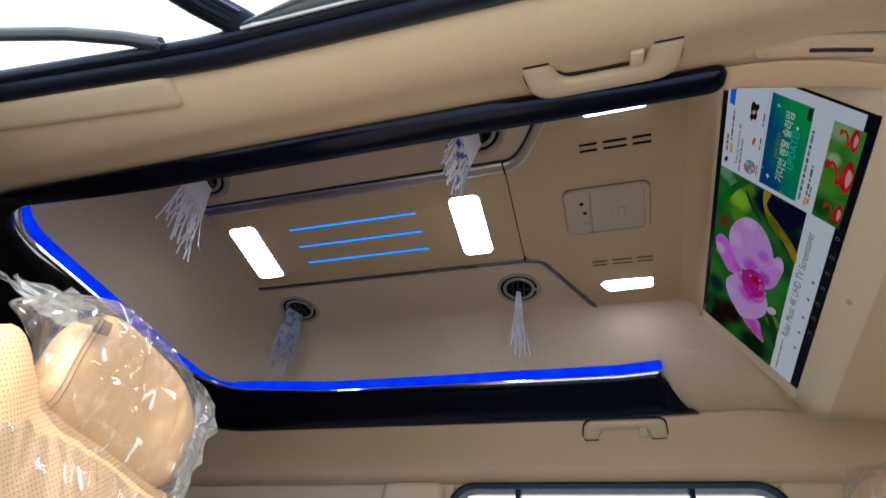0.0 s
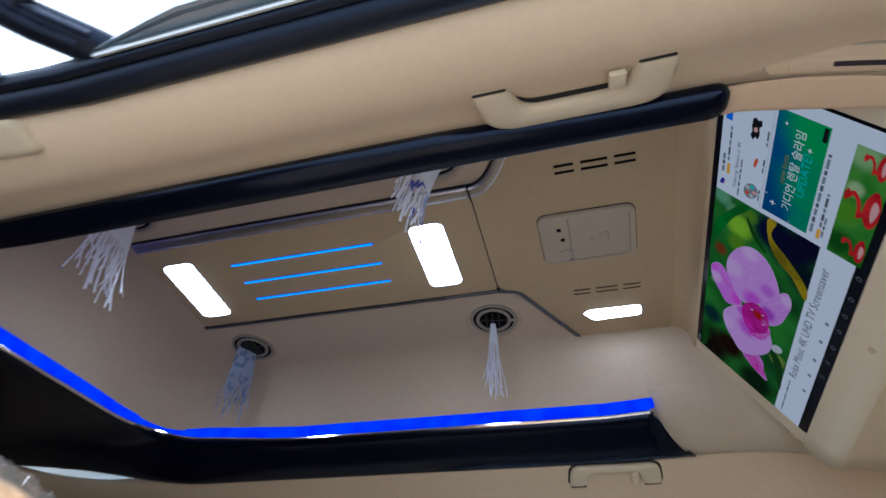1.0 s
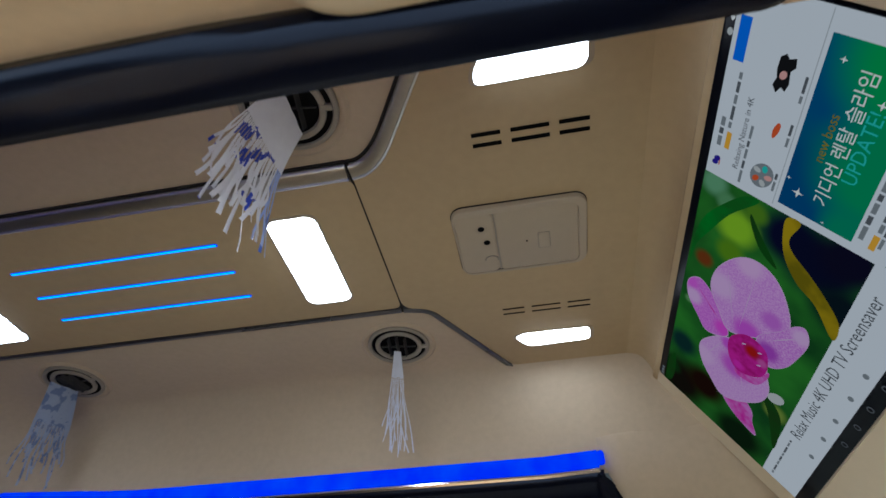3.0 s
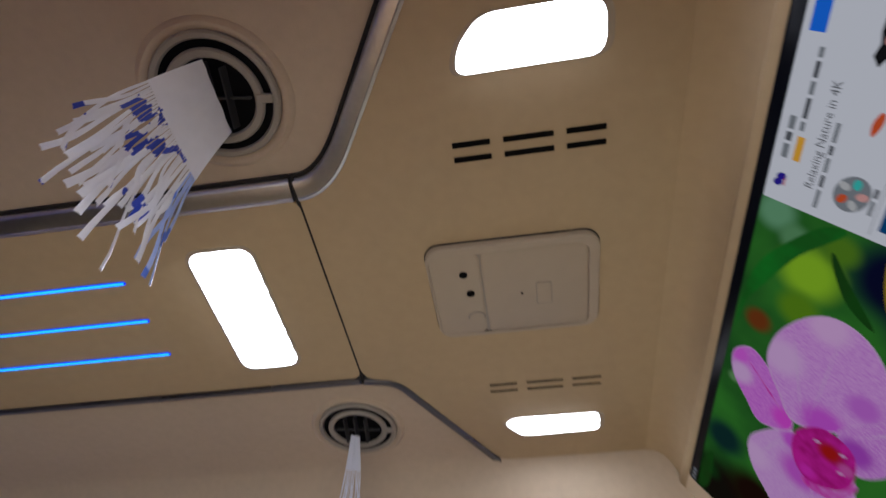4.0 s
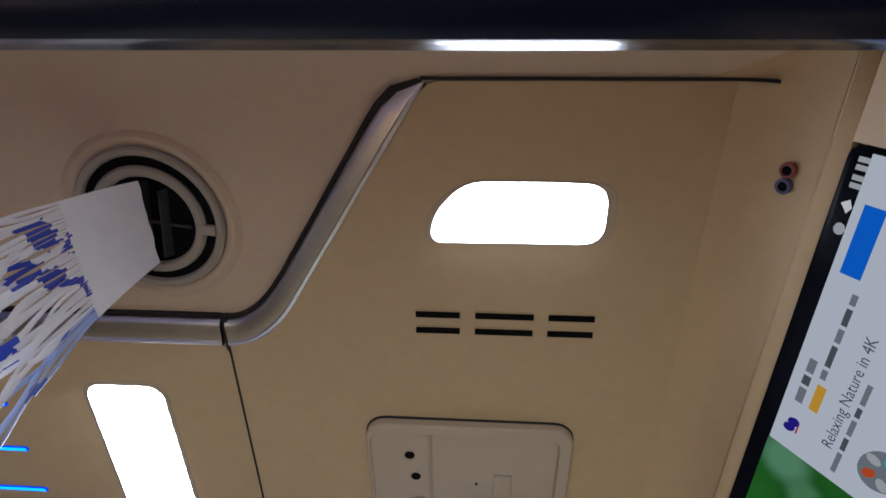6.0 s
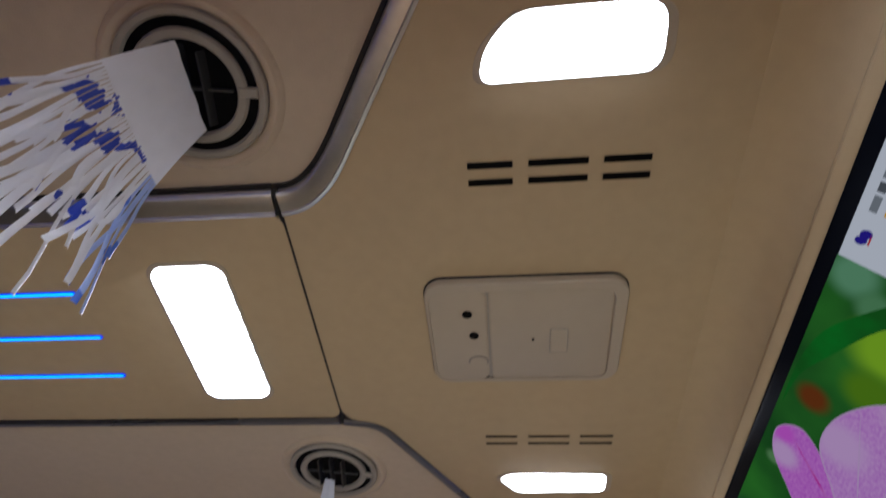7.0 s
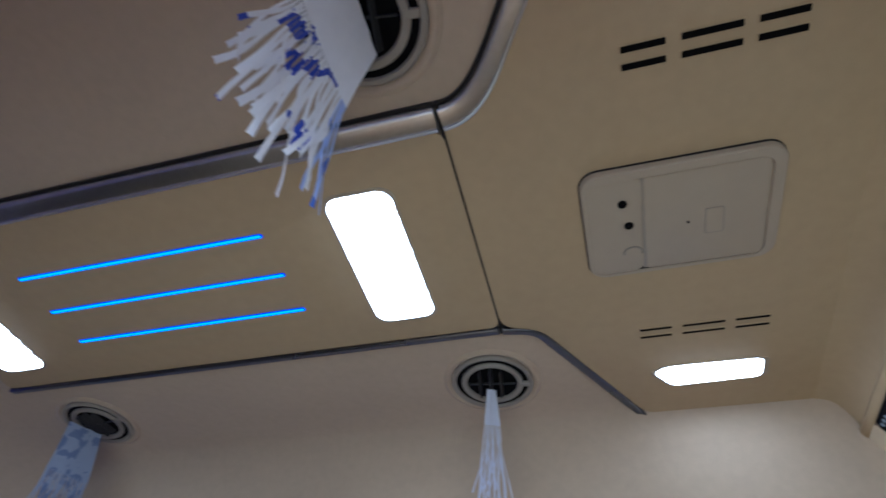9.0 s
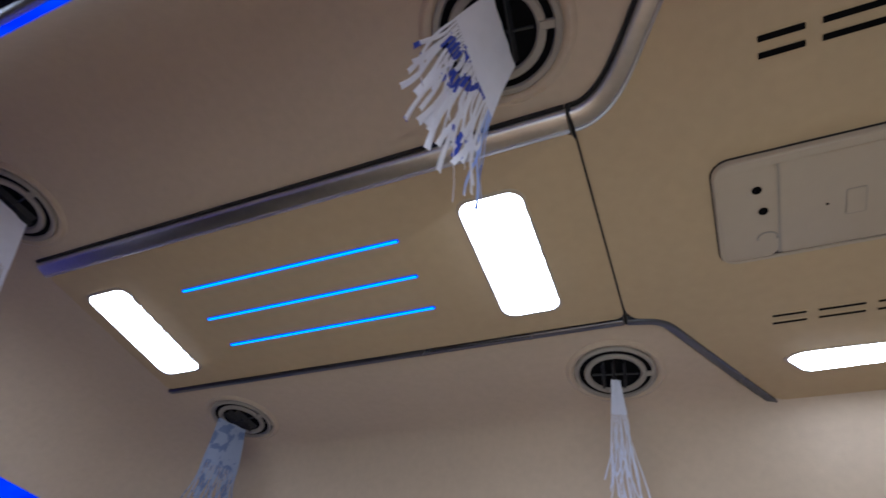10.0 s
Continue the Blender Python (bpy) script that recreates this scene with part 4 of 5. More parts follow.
on_screen("lip_edge", curve_outline([(0.258, 0.425), (0.278, 0.530), (0.318, 0.568), (0.300, 0.575), (0.258, 0.540), (0.244, 0.450)]), M_PETAL_TAIL, Z0 + 0.0019)
for u, v in ((0.345, 0.425), (0.318, 0.520), (0.352, 0.505)):
    on_screen("lip_fleck", ellipse(u, v, 0.0035, 0.0014, 50, 10), M_PETAL_EDGE, Z0 + 0.0022)
for a, b in (((0.36, 0.36), (0.52, 0.24)), ((0.37, 0.38), (0.548, 0.38)), ((0.34, 0.33), (0.41, 0.12)), ((0.31, 0.33), (0.22, 0.26)), ((0.30, 0.42), (0.20, 0.50)), ((0.40, 0.52), (0.46, 0.63))):
    d = Vector((b[0] - a[0], b[1] - a[1])).normalized()
    nrm = Vector((-d.y, d.x)) * 0.0022
    on_screen("petal_vein", [a, ((a[0] + b[0]) / 2 + nrm.x, (a[1] + b[1]) / 2 + nrm.y), b, ((a[0] + b[0]) / 2 - nrm.x, (a[1] + b[1]) / 2 - nrm.y)], M_PETAL_TAIL if b[1] < 0.2 else M_PETAL_EDGE, Z0 + 0.0018)
# web page blocks
on_screen("banner", rect(0.694, 0.364, 0.964, 0.634), M_TEAL, Z0 + 0.0004)
on_screen("flamingo_picture", rect(0.684, 0.754, 0.955, 0.930), M_GRASS, Z0 + 0.0006)
on_screen("button", rect(0.886, 0.066, 0.952, 0.108), M_BLUEBTN, Z0 + 0.0004)
on_screen("button", rect(0.739, 0.106, 0.770, 0.127), M_AMBER, Z0 + 0.0004)
on_screen("button", rect(0.698, 0.684, 0.724, 0.704), M_AMBER, Z0 + 0.0004)
on_screen("page_line", rect(0.686, 0.346, 0.992, 0.349), M_LINE, Z0 + 0.0004)
bars = [(0.739, 0.792, 0.072, 0.018), (0.777, 0.874, 0.104, 0.013), (0.691, 0.798, 0.193, 0.011), (0.789, 0.826, 0.327, 0.010), (0.707, 0.745, 0.327, 0.010), (0.860, 0.905, 0.327, 0.010),
        (0.706, 0.909, 0.646, 0.016), (0.730, 0.820, 0.688, 0.014), (0.706, 0.760, 0.708, 0.011), (0.027, 0.180, 0.768, 0.009)]
for k, (u0, u1, v, h) in enumerate(bars):
    # lines of small type, broken into words
    u, j = u0, 0
    while u < u1 - 0.004:
        w = min((0.018, 0.011, 0.024, 0.015)[(k + j) % 4], u1 - u)
        on_screen("text_bar", rect(u, v, u + w, v + h), M_INK if j % 2 else M_SHADE, Z0 + 0.0004)
        u, j = u + w + 0.004, j + 1
on_screen("icon", ellipse(0.706, 0.082, 0.0042, 0.0034, 60, 14), M_NAVY, Z0 + 0.0004)
on_screen("icon", ellipse(0.714, 0.088, 0.0042, 0.0034, 60, 14), M_NAVY, Z0 + 0.0004)
on_screen("icon_smile", rect(0.703, 0.098, 0.716, 0.102), M_RED, Z0 + 0.0004)
on_screen("product_shirt", [(0.862, 0.245), (0.872, 0.228), (0.884, 0.236), (0.896, 0.230), (0.914, 0.232), (0.920, 0.250), (0.914, 0.262), (0.918, 0.285), (0.905, 0.290), (0.898, 0.276), (0.880, 0.282), (0.868, 0.274), (0.872, 0.258)], M_GREY, Z0 + 0.0005)
on_screen("shirt_print", ellipse(0.890, 0.256, 0.0045, 0.0035, 20, 12), M_PINK, Z0 + 0.0007)
on_screen("product_shoe", curve_outline([(0.793, 0.278), (0.806, 0.272), (0.820, 0.284), (0.817, 0.296), (0.803, 0.292)]), M_ORANGE, Z0 + 0.0005)
on_screen("product_ball", ellipse(0.724, 0.279, 0.0155, 0.0125, 20), M_SHADE, Z0 + 0.0005)
for k in range(5):
    a = radians(72 * k + 15)
    on_screen("ball_patch", ellipse(0.724 + 0.0135 * math.cos(a), 0.279 + 0.026 * math.sin(a), 0.0045, 0.0032, 72 * k, 10), (M_CYAN, M_PINK, M_LILAC, M_ORANGE, M_LILAC)[k], Z0 + 0.0007)


def bird(u, v, k):
    """A wading bird: body, curved neck, head and pale belly as soft outlines."""
    at = lambda pts: curve_outline([(u + a * k, v + b * k) for a, b in pts])
    on_screen("bird_body", at([(-0.05, 0.10), (-0.02, 0.055), (0.03, 0.06), (0.055, 0.10), (0.02, 0.135), (-0.03, 0.135)]), M_RED, Z0 + 0.0008)
    on_screen("bird_neck", at([(-0.02, 0.07), (-0.035, 0.03), (-0.005, 0.02), (0.02, -0.01), (0.005, -0.04), (0.022, -0.045), (0.034, -0.01), (0.012, 0.032), (-0.012, 0.045), (-0.005, 0.07)]), M_RED, Z0 + 0.0009)
    on_screen("bird_head", at([(0.0, -0.05), (0.018, -0.062), (0.035, -0.045), (0.02, -0.032)]), M_RED, Z0 + 0.0010)
    on_screen("bird_belly", at([(-0.03, 0.11), (0.0, 0.09), (0.03, 0.10), (0.01, 0.13)]), M_PINK, Z0 + 0.0011)


bird(0.828, 0.812, 0.85)
bird(0.722, 0.845, 0.58)
bird(0.925, 0.830, 0.55)
for cu, cv, k in ((0.727, 0.420, 1.3), (0.936, 0.417, 0.8), (0.745, 0.375, 0.5), (0.897, 0.558, 1.0), (0.70, 0.53, 0.4)):
    on_screen("star", [(cu + a * k, cv + b * k) for a, b in ((-0.007, 0), (-0.0015, -0.0035), (0, -0.016), (0.0015, -0.0035), (0.007, 0), (0.0015, 0.0035), (0, 0.016), (-0.0015, 0.0035))], M_TYPE, Z0 + 0.0007)
on_screen("duration_tag", rect(0.928, 0.602, 0.960, 0.626), M_GREY, Z0 + 0.0007)
for u in (0.184, 0.258, 0.327, 0.404, 0.473):
    on_screen("menu_icon", ellipse(u, 0.871, 0.0040, 0.0034, 0, 12), M_SHADE, Z0 + 0.0004)
for u in (0.288, 0.352, 0.412, 0.476, 0.532, 0.590, 0.655):
    ring = ellipse(u, 0.940, 0.0042, 0.0042, 0, 16)
    on_screen("nav_icon", ring, M_INK, Z0 + 0.0004)
    on_screen("nav_icon_core", [(u + (a - u) * 0.62, 0.940 + (b - 0.940) * 0.62) for a, b in ring], M_BLACKSCREEN, Z0 + 0.0006)
for u in (0.024, 0.036, 0.048):
    on_screen("status_icon", ellipse(u, 0.030, 0.0028, 0.0028, 0, 12), M_SHADE, Z0 + 0.0004)
on_screen("status_icon", ellipse(0.924, 0.036, 0.004, 0.0034, 0, 8), M_LILAC, Z0 + 0.0004)
on_screen("status_icon", [(0.939, 0.038), (0.947, 0.022), (0.952, 0.038), (0.945, 0.046)], M_TYPE, Z0 + 0.0004)
for u in (0.962, 0.969, 0.978, 0.985):
    on_screen("clock_bar", rect(u, 0.026, u + 0.0048, 0.048), M_LILAC, Z0 + 0.0004)


def screen_text(body, u, v, width, mat, lift, tall=1.0):
    """Writing on the screen, its lower left corner at (u, v), as wide as told."""
    cu = bpy.data.curves.new("writing", "FONT")
    cu.body, cu.size, cu.resolution_u = body, 0.02, 2
    tmp = bpy.data.objects.new("writing", cu)
    scene.collection.objects.link(tmp)
    bpy.context.view_layer.update()
    me = bpy.data.meshes.new_from_object(tmp.evaluated_get(bpy.context.evaluated_depsgraph_get()))
    bpy.data.objects.remove(tmp)
    k = width * TVW / max(0.001, max(p.co.x for p in me.vertices))
    me.transform(Matrix.Diagonal((k, -k * tall, 1, 1)))
    me.materials.clear()
    me.materials.append(mat)
    ob = new("writing", me)
    ob.parent = tv
    ob.matrix_local = Matrix.Translation((u * TVW, v * TVH, lift))
    return ob


screen_text("UPDATE!", 0.777, 0.578, 0.110, M_CYAN, Z0 + 0.0008)
screen_text("\uae30\ub514\uc5b8 \ub80c\ud0c8 \uc2ac\ub77c\uc784", 0.726, 0.522, 0.205, M_TYPE, Z0 + 0.0008)
screen_text("new boss", 0.790, 0.462, 0.075, M_YELLOW, Z0 + 0.0008)
screen_text("Relaxing Nature in 4K", 0.712, 0.180, 0.130, M_INK, Z0 + 0.0006)
screen_text("Relax Music 4K UHD TV Screensaver", 0.200, 0.802, 0.43, M_INK, Z0 + 0.0006, 1.1)

# housing: cream frame round and below the screen
hp = [TL + DOWN * -0.017 + FACE * -0.010, TL + DOWN * -0.0145 + FACE * -0.0015, TL + DOWN * -0.011 + FACE * 0.0015, TL + DOWN * -0.004 + FACE * 0.002, TL + DOWN * -0.0008 + FACE * 0.001, TL + DOWN * 0.001 + FACE * -0.006,
      BL + DOWN * -0.002 + FACE * -0.006, BL + DOWN * 0.004 + FACE * 0.002, BL + DOWN * 0.030 + FACE * 0.003, BL + DOWN * 0.052 + FACE * 0.001, BL + DOWN * 0.066 + FACE * -0.008,
      BL + DOWN * 0.072 + FACE * -0.024, Vector((0.70, 0, 1.262)), Vector((0.80, 0, 1.285))]


def yawed(p, y):
    return (p.x + 0.0131 * (TL.y - y), y, p.z)


span = np.linspace(YN + 0.035, YF + 0.006, 15)
housing = thing("screen_housing", loops_mesh([[yawed(p, y) for p in hp[6:]] for y in span], closed=False), M_CREAM, "cream moulded housing framing the television", "housing")
lip = part("upper_lip", loops_mesh([[yawed(p, y) for p in hp[:6]] for y in span], closed=False), M_PANEL, housing, "sand-coloured rounded lip above the screen")
for ob in (housing, lip):
    sh = ob.modifiers.new("thickness", "SOLIDIFY")
    sh.thickness, sh.offset = 0.004, -1.0
for y0, y1 in ((TL.y - 0.004, YF + 0.004), (YN + 0.036, TL.y - TVW + 0.0005)):
    o2 = [TL + DOWN * -0.012 + FACE * -0.012, TL + DOWN * -0.012 + FACE * 0.001, BL + DOWN * 0.008 + FACE * 0.002, BL + DOWN * 0.008 + FACE * -0.012]
    part("side_frame", loops_mesh([[yawed(p, y0) for p in o2], [yawed(p, y1) for p in o2]], caps=True), M_CREAM, housing)
for y in (5.868, 6.046):
    c = BL + DOWN * 0.042 + FACE * 0.0022
    mm = Matrix((ACROSS, DOWN, FACE)).transposed().to_4x4()
    mm.translation = (c.x, y, c.z)
    part("screw_cap", lathe([(0.006, -0.001), (0.0055, 0.0012), (0.004, 0.0016), (0.0001, 0.0004)], 18, mm), M_PANEL, housing, "small round screw cover")

# red and blue sockets above the screen
for k, (mat_c, yy, lab) in enumerate(((material("red_plastic", (0.22, 0.05, 0.05), 0.5), 5.5545, "small red round socket"), (material("blue_plastic", (0.06, 0.07, 0.16), 0.5), 5.5655, "small blue round socket"))):
    so = empty("socket", (0.4262, yy, PZ - 0.0205), lab + " in the cove above the screen", "socket", "sockets above the screen")
    mm = Matrix.Rotation(radians(55), 4, "Y")
    part("ring", lathe([(0.0054, 0.004), (0.0054, -0.002), (0.0046, -0.0030), (0.0034, -0.0030), (0.0032, -0.001)], 20, mm), mat_c, so)
    part("pin", lathe([(0.0034, 0.002), (0.0034, -0.002), (0.0001, -0.002)], 14, mm), M_DARK, so)

# ---- grab handles ----
def grip_mesh(length, depth, rise, foot):
    """A flat bow: side outline in (x, d) swept over its width."""
    L = length / 2
    outer = smooth_path([(-L, 0.0), (-L + 0.008, depth), (L - 0.002, depth), (L, 0.0)], 0.036, 10)
    inner = smooth_path([(-L + foot, 0.0), (-L + foot + 0.010, depth - rise), (L - foot - 0.010, depth - rise), (L - foot, 0.0)], 0.026, 10)
    m = len(outer)
    loops = []
    for i in range(m):
        f = i / (m - 1)
        o = Vector(outer[i])
        q = Vector(inner[round(f * (len(inner) - 1))])
        c = (o + q) / 2
        ring = []
        for k in range(12):
            a = 2 * math.pi * k / 12
            ca, sa = math.cos(a), math.sin(a)
            s = abs(ca) ** 0.6 * (1 if ca > 0 else -1)
            p = c + (o - c) * s
            ring.append((p.x, p.y, 0.0085 * abs(sa) ** 0.6 * (1 if sa > 0 else -1)))
        loops.append(ring)
    # rounded tops of the two feet
    for end in (0, -1):
        ring = [Vector(p) for p in loops[end]]
        mid = sum(ring, Vector()) / len(ring)
        for a in (30, 55, 75, 88):
            c, sn = math.cos(radians(a)), math.sin(radians(a))
            more = [(mid + Vector(((p.x - mid.x) * (0.72 + 0.28 * c), p.y - mid.y, (p.z - mid.z) * (0.5 + 0.5 * c))) + Vector((0, -0.006 * sn, 0)))[:] for p in ring]
            loops.insert(0, more) if end == 0 else loops.append(more)
    return loops_mesh(loops, caps=True)


def grab_handle(origin, m3, length, label, depth, rise, face):
    """face is the side of the bow that shows: -1 or 1 along its third axis."""
    h = empty("grab_handle", origin, label, "grab handle", "grab handles")
    mm = m3.to_4x4()
    mm.translation = Vector(origin)
    h.matrix_world = mm
    part("grip", grip_mesh(length, depth, rise, 0.040), M_CREAM, h, angle=60)
    # enlarged dark copy of the grip stands in for the shade round it
    grip_shade = grip_mesh(length + 0.007, depth + 0.0030, rise + 0.0065, 0.0435)
    grip_shade.transform(Matrix.Translation((0, 0, -face * 0.0055)) @ Matrix.Diagonal((1, 1, 0.35, 1)))
    part("grip_shade", grip_shade, M_GAP, h, "thin dark outline behind the grip standing in for its shade", angle=60)
    for sx in (-1, 1):
        c = sx * (length / 2 - 0.0205)
        part("foot_gap", boxm(c - 0.0172, c + 0.0172, -0.0076, -0.0052, min(-face * 0.004, face * 0.0072), max(-face * 0.004, face * 0.0072), 0.001, 1), M_GAP, h, "dark gap above the foot")
    hook = boxm(-0.0085, 0.0085, -0.002, 0.026, -0.004, 0.004, 0.003, 2)
    hook.transform(Matrix.Translation((length / 2 - 0.057, 0.002, face * 0.0075)))
    part("coat_hook", hook, M_CREAM, h)
    return h


# near handle: its bow points to the recess edge and down; far handle likewise
def frame3(xa, ya):
    xa, ya = Vector(xa).normalized(), Vector(ya)
    ya = (ya - xa * ya.dot(xa)).normalized()
    return Matrix((xa, ya, xa.cross(ya))).transposed()


grab_handle((0.212, 5.3405, 1.2870), frame3((1, 0, 0), (0, 0.80, 0.46)), 0.202, "cream plastic grab handle with coat hook on the near headliner", 0.077, 0.034, -1)
grab_handle((0.203, 6.390, 1.3310), frame3((1, 0, 0), (0, -0.887, 0.46)), 0.206, "cream plastic grab handle with coat hook on the far headliner", 0.046, 0.020, 1)

# long oval fitting with a dark slot, let into the near headliner
oval = empty("reading_light", (0.487, 5.4145, 1.3325), "oval cream recessed fitting with a dark violet slot", "reading light")
def follow(bm):
    """Bend a flat plate to the falling headliner and its inward curve."""
    for v in bm.verts:
        v.co.z += 0.22 * v.co.y - 0.014 * v.co.x
        v.co.y += 0.3 * v.co.x ** 2 + 0.19 * v.co.x
    return bm
def ring_slot(x0, x1, y0, y1, r):
    return rounded(x0, x1, y0, y1, r, 8, (14, 2))
# taupe rim showing at the upper edge stands in for the step's shade
part("groove", follow(slab(ring_slot(-0.082, 0.125, -0.0222, 0.0120, 0.014), -0.0012, 0.006)), M_BOX, oval, "taupe rim standing in for the shade round the fitting")
part("tray", follow(slab(ring_slot(-0.0795, 0.123, -0.0205, 0.0122, 0.013), -0.0016, 0.006, 0.0008)), M_LINER, oval)
part("inner_step", follow(slab(ring_slot(-0.058, 0.121, -0.0080, 0.0105, 0.008), -0.0021, 0.006, 0.0006)), M_LINER, oval)
part("slot", follow(slab(ring_slot(-0.016, 0.058, -0.0020, 0.0040, 0.002), -0.0032, 0.004)), material("violet_black_plastic", (0.010, 0.005, 0.028), 0.3), oval, "dark violet slot")

# ---- door opening: seal, flange and outer edge ----
def edge_path(y, z, x0=-1.05, x1=1.05, n=24, dip=0.06):
    out = []
    for k in range(n + 1):
        x = x0 + (x1 - x0) * k / n
        d = max(0, x - 0.5) ** 2 * dip
        back = max(0, -0.28 - x)
        out.append((x, y - 0.5 * d - 0.07 * back, z - d - 0.02 * back * back))
    return out


seal = empty("door_seal", (0, 5.24, 1.33), "black rubber door seal along the upper door opening", "door seal")
def seal_part(name, bm, mat, label=""):
    bm.transform(Matrix.Translation((0, -5.24, -1.33)))
    return part(name, bm, mat, seal, label, angle=60)
seal_part("inner_bead", tube(edge_path(5.2265, 1.2615), 0.0195, 16, 0.85), M_RUBBER)
seal_part("outer_bead", tube(edge_path(5.2055, 1.2490), 0.0075, 16, 0.9), M_RUBBER)
def narrowed(path):
    """The flange dies away behind the seal towards the rear."""
    out = []
    for x, y, z in path:
        f = 0.10 + 0.90 * ramp01((x + 0.24) / 0.13)
        y0 = 5.200 - 0.07 * max(0, -0.28 - x)
        out.append((x, y0 + (y - y0) * f if y < y0 else y, 1.250 + (z - 1.250) * f if y < y0 and z < 1.25 else z))
    return out
flange = thing("door_flange", loops_mesh([narrowed(edge_path(yy, zz, n=60)) for yy, zz in ((5.222, 1.264), (5.204, 1.254), (5.196, 1.247), (5.191, 1.244), (5.184, 1.243), (5.179, 1.237), (5.175, 1.236), (5.174, 1.245), (5.217, 1.272))], closed=False), M_BODY,
               "dark painted door flange with a steel lip", "car body", kind="structure")
flange.modifiers.new("thickness", "SOLIDIFY").thickness = 0.002
thing("steel_lip", tube(edge_path(5.1965, 1.2420, x0=-0.21), 0.0030, 8), M_STEEL, "grey metal lip along the door flange", "trim", kind="structure")
cover = slab(rounded(-0.95, -0.352, 5.236, 5.290, 0.018, 6, (8, 2)), 1.2478, 1.275, 0.014, 6)
for v in cover.verts:
    v.co.y += 0.07 * min(0.0, v.co.x + 0.28)
thing("pillar_trim", cover, M_PAD, "smooth cream upper pillar trim by the door seal", "trim", kind="structure")

# ---- outer roof, walls, floor, window ----
shell = [[(x, y, z) for x in (-2.05, 1.5)] for y, z in ((5.215, 1.270), (5.262, 1.45), (5.335, 1.62), (5.45, 1.70), (5.84, 1.72), (6.30, 1.70), (6.46, 1.62), (6.53, 1.48), (6.535, 1.31))]
roof = thing("car_roof", loops_mesh(shell, closed=False), M_BODY, "dark painted raised roof shell of the van", "car roof", kind="structure")
roof.modifiers.new("thickness", "SOLIDIFY").thickness = 0.01
WX0, WX1, WZ0, WZ1 = -0.262, 0.545, 0.86, 1.235
for nm, bx in (("wall_far", (-2.05, WX0, 6.478, 6.53, 0.0, 1.262)), ("wall_far", (WX1, 1.5, 6.478, 6.53, 0.0, 1.262)), ("wall_far", (WX0, WX1, 6.478, 6.53, 0.0, WZ0)), ("wall_far", (WX0, WX1, 6.478, 6.53, WZ1, 1.262)),
               ("wall_rear", (-2.06, -2.0, 5.14, 6.53, 0.0, 1.5)), ("wall_near", (-2.0, -0.68, 5.15, 5.22, 0.0, 1.235)), ("wall_near", (0.80, 1.5, 5.15, 5.22, 0.0, 1.22))):
    # added dark walls: they narrow the door opening and soak up bounced light
    low = nm in ("wall_rear", "wall_near")
    thing(nm, boxm(*bx, 0.004, 1), M_LIGHT_TRAP if low else M_CREAM, "dark brown panel added to the van interior to soak up light" if low else "cream side panel of the van interior", "wall", kind="structure")
for bx in ((-2.05, WX0 - 0.01, 6.5315, 6.545, -0.06, 1.30), (WX1 + 0.01, 1.5, 6.5315, 6.545, -0.06, 1.30), (WX0 - 0.01, WX1 + 0.01, 6.5315, 6.545, -0.06, WZ0 - 0.01), (WX0 - 0.01, WX1 + 0.01, 6.5315, 6.545, WZ1 + 0.03, 1.30),
           (-2.05, -0.68, 5.136, 5.1485, -0.06, 1.24), (0.80, 1.5, 5.136, 5.1485, -0.06, 1.24), (-2.075, -2.0615, 5.136, 6.545, -0.06, 1.50)):
    thing("body_panel", boxm(*bx, 0.003, 1), M_BODY, "dark painted outer body panel of the van", "car body", kind="structure")
thing("underbody", boxm(-1.95, 1.45, 5.16, 6.50, -0.36, -0.062, 0.01, 1), M_RUBBER, "black underbody of the van standing on the yard", "car body", kind="structure")
# added front wall, raised to cut the light entering from ahead
thing("wall_front", boxm(1.40, 1.46, 5.14, 6.53, 0.0, 1.06, 0.01), M_CREAM, "cream front wall below the windscreen opening, added to cut light", "wall", kind="structure")
# unseen floor, its carpet kept dark to cut light bounced upward
thing("floor", boxm(-2.05, 1.5, 5.10, 6.53, -0.06, 0.0, 0.004, 1), M_CARPET, "brown carpeted van floor", "floor", kind="structure")
win = empty("window_1", ((WX0 + WX1) / 2, 6.478, (WZ0 + WZ1) / 2), "side window with rounded black frame and inner rail", "window", kind="structure")
def wloop(x0, x1, z0, z1, r, y):
    cx, cz = (WX0 + WX1) / 2, (WZ0 + WZ1) / 2
    return [(x - cx, y - 6.478, z - cz) for x, z in rounded(x0, x1, z0, z1, r, 8, (10, 5))]
part("window_frame", loops_mesh([wloop(WX0 - 0.012, WX1 + 0.012, WZ0 - 0.012, WZ1 + 0.012, 0.07, 6.480), wloop(WX0 - 0.012, WX1 + 0.012, WZ0 - 0.012, WZ1 + 0.012, 0.07, 6.466), wloop(WX0 - 0.004, WX1 + 0.004, WZ0 - 0.004, WZ1 + 0.004, 0.065, 6.462),
                                 wloop(WX0 + 0.006, WX1 - 0.006, WZ0 + 0.006, WZ1 - 0.006, 0.06, 6.466), wloop(WX0 + 0.006, WX1 - 0.006, WZ0 + 0.006, WZ1 - 0.006, 0.06, 6.50)]), M_RUBBER, win)
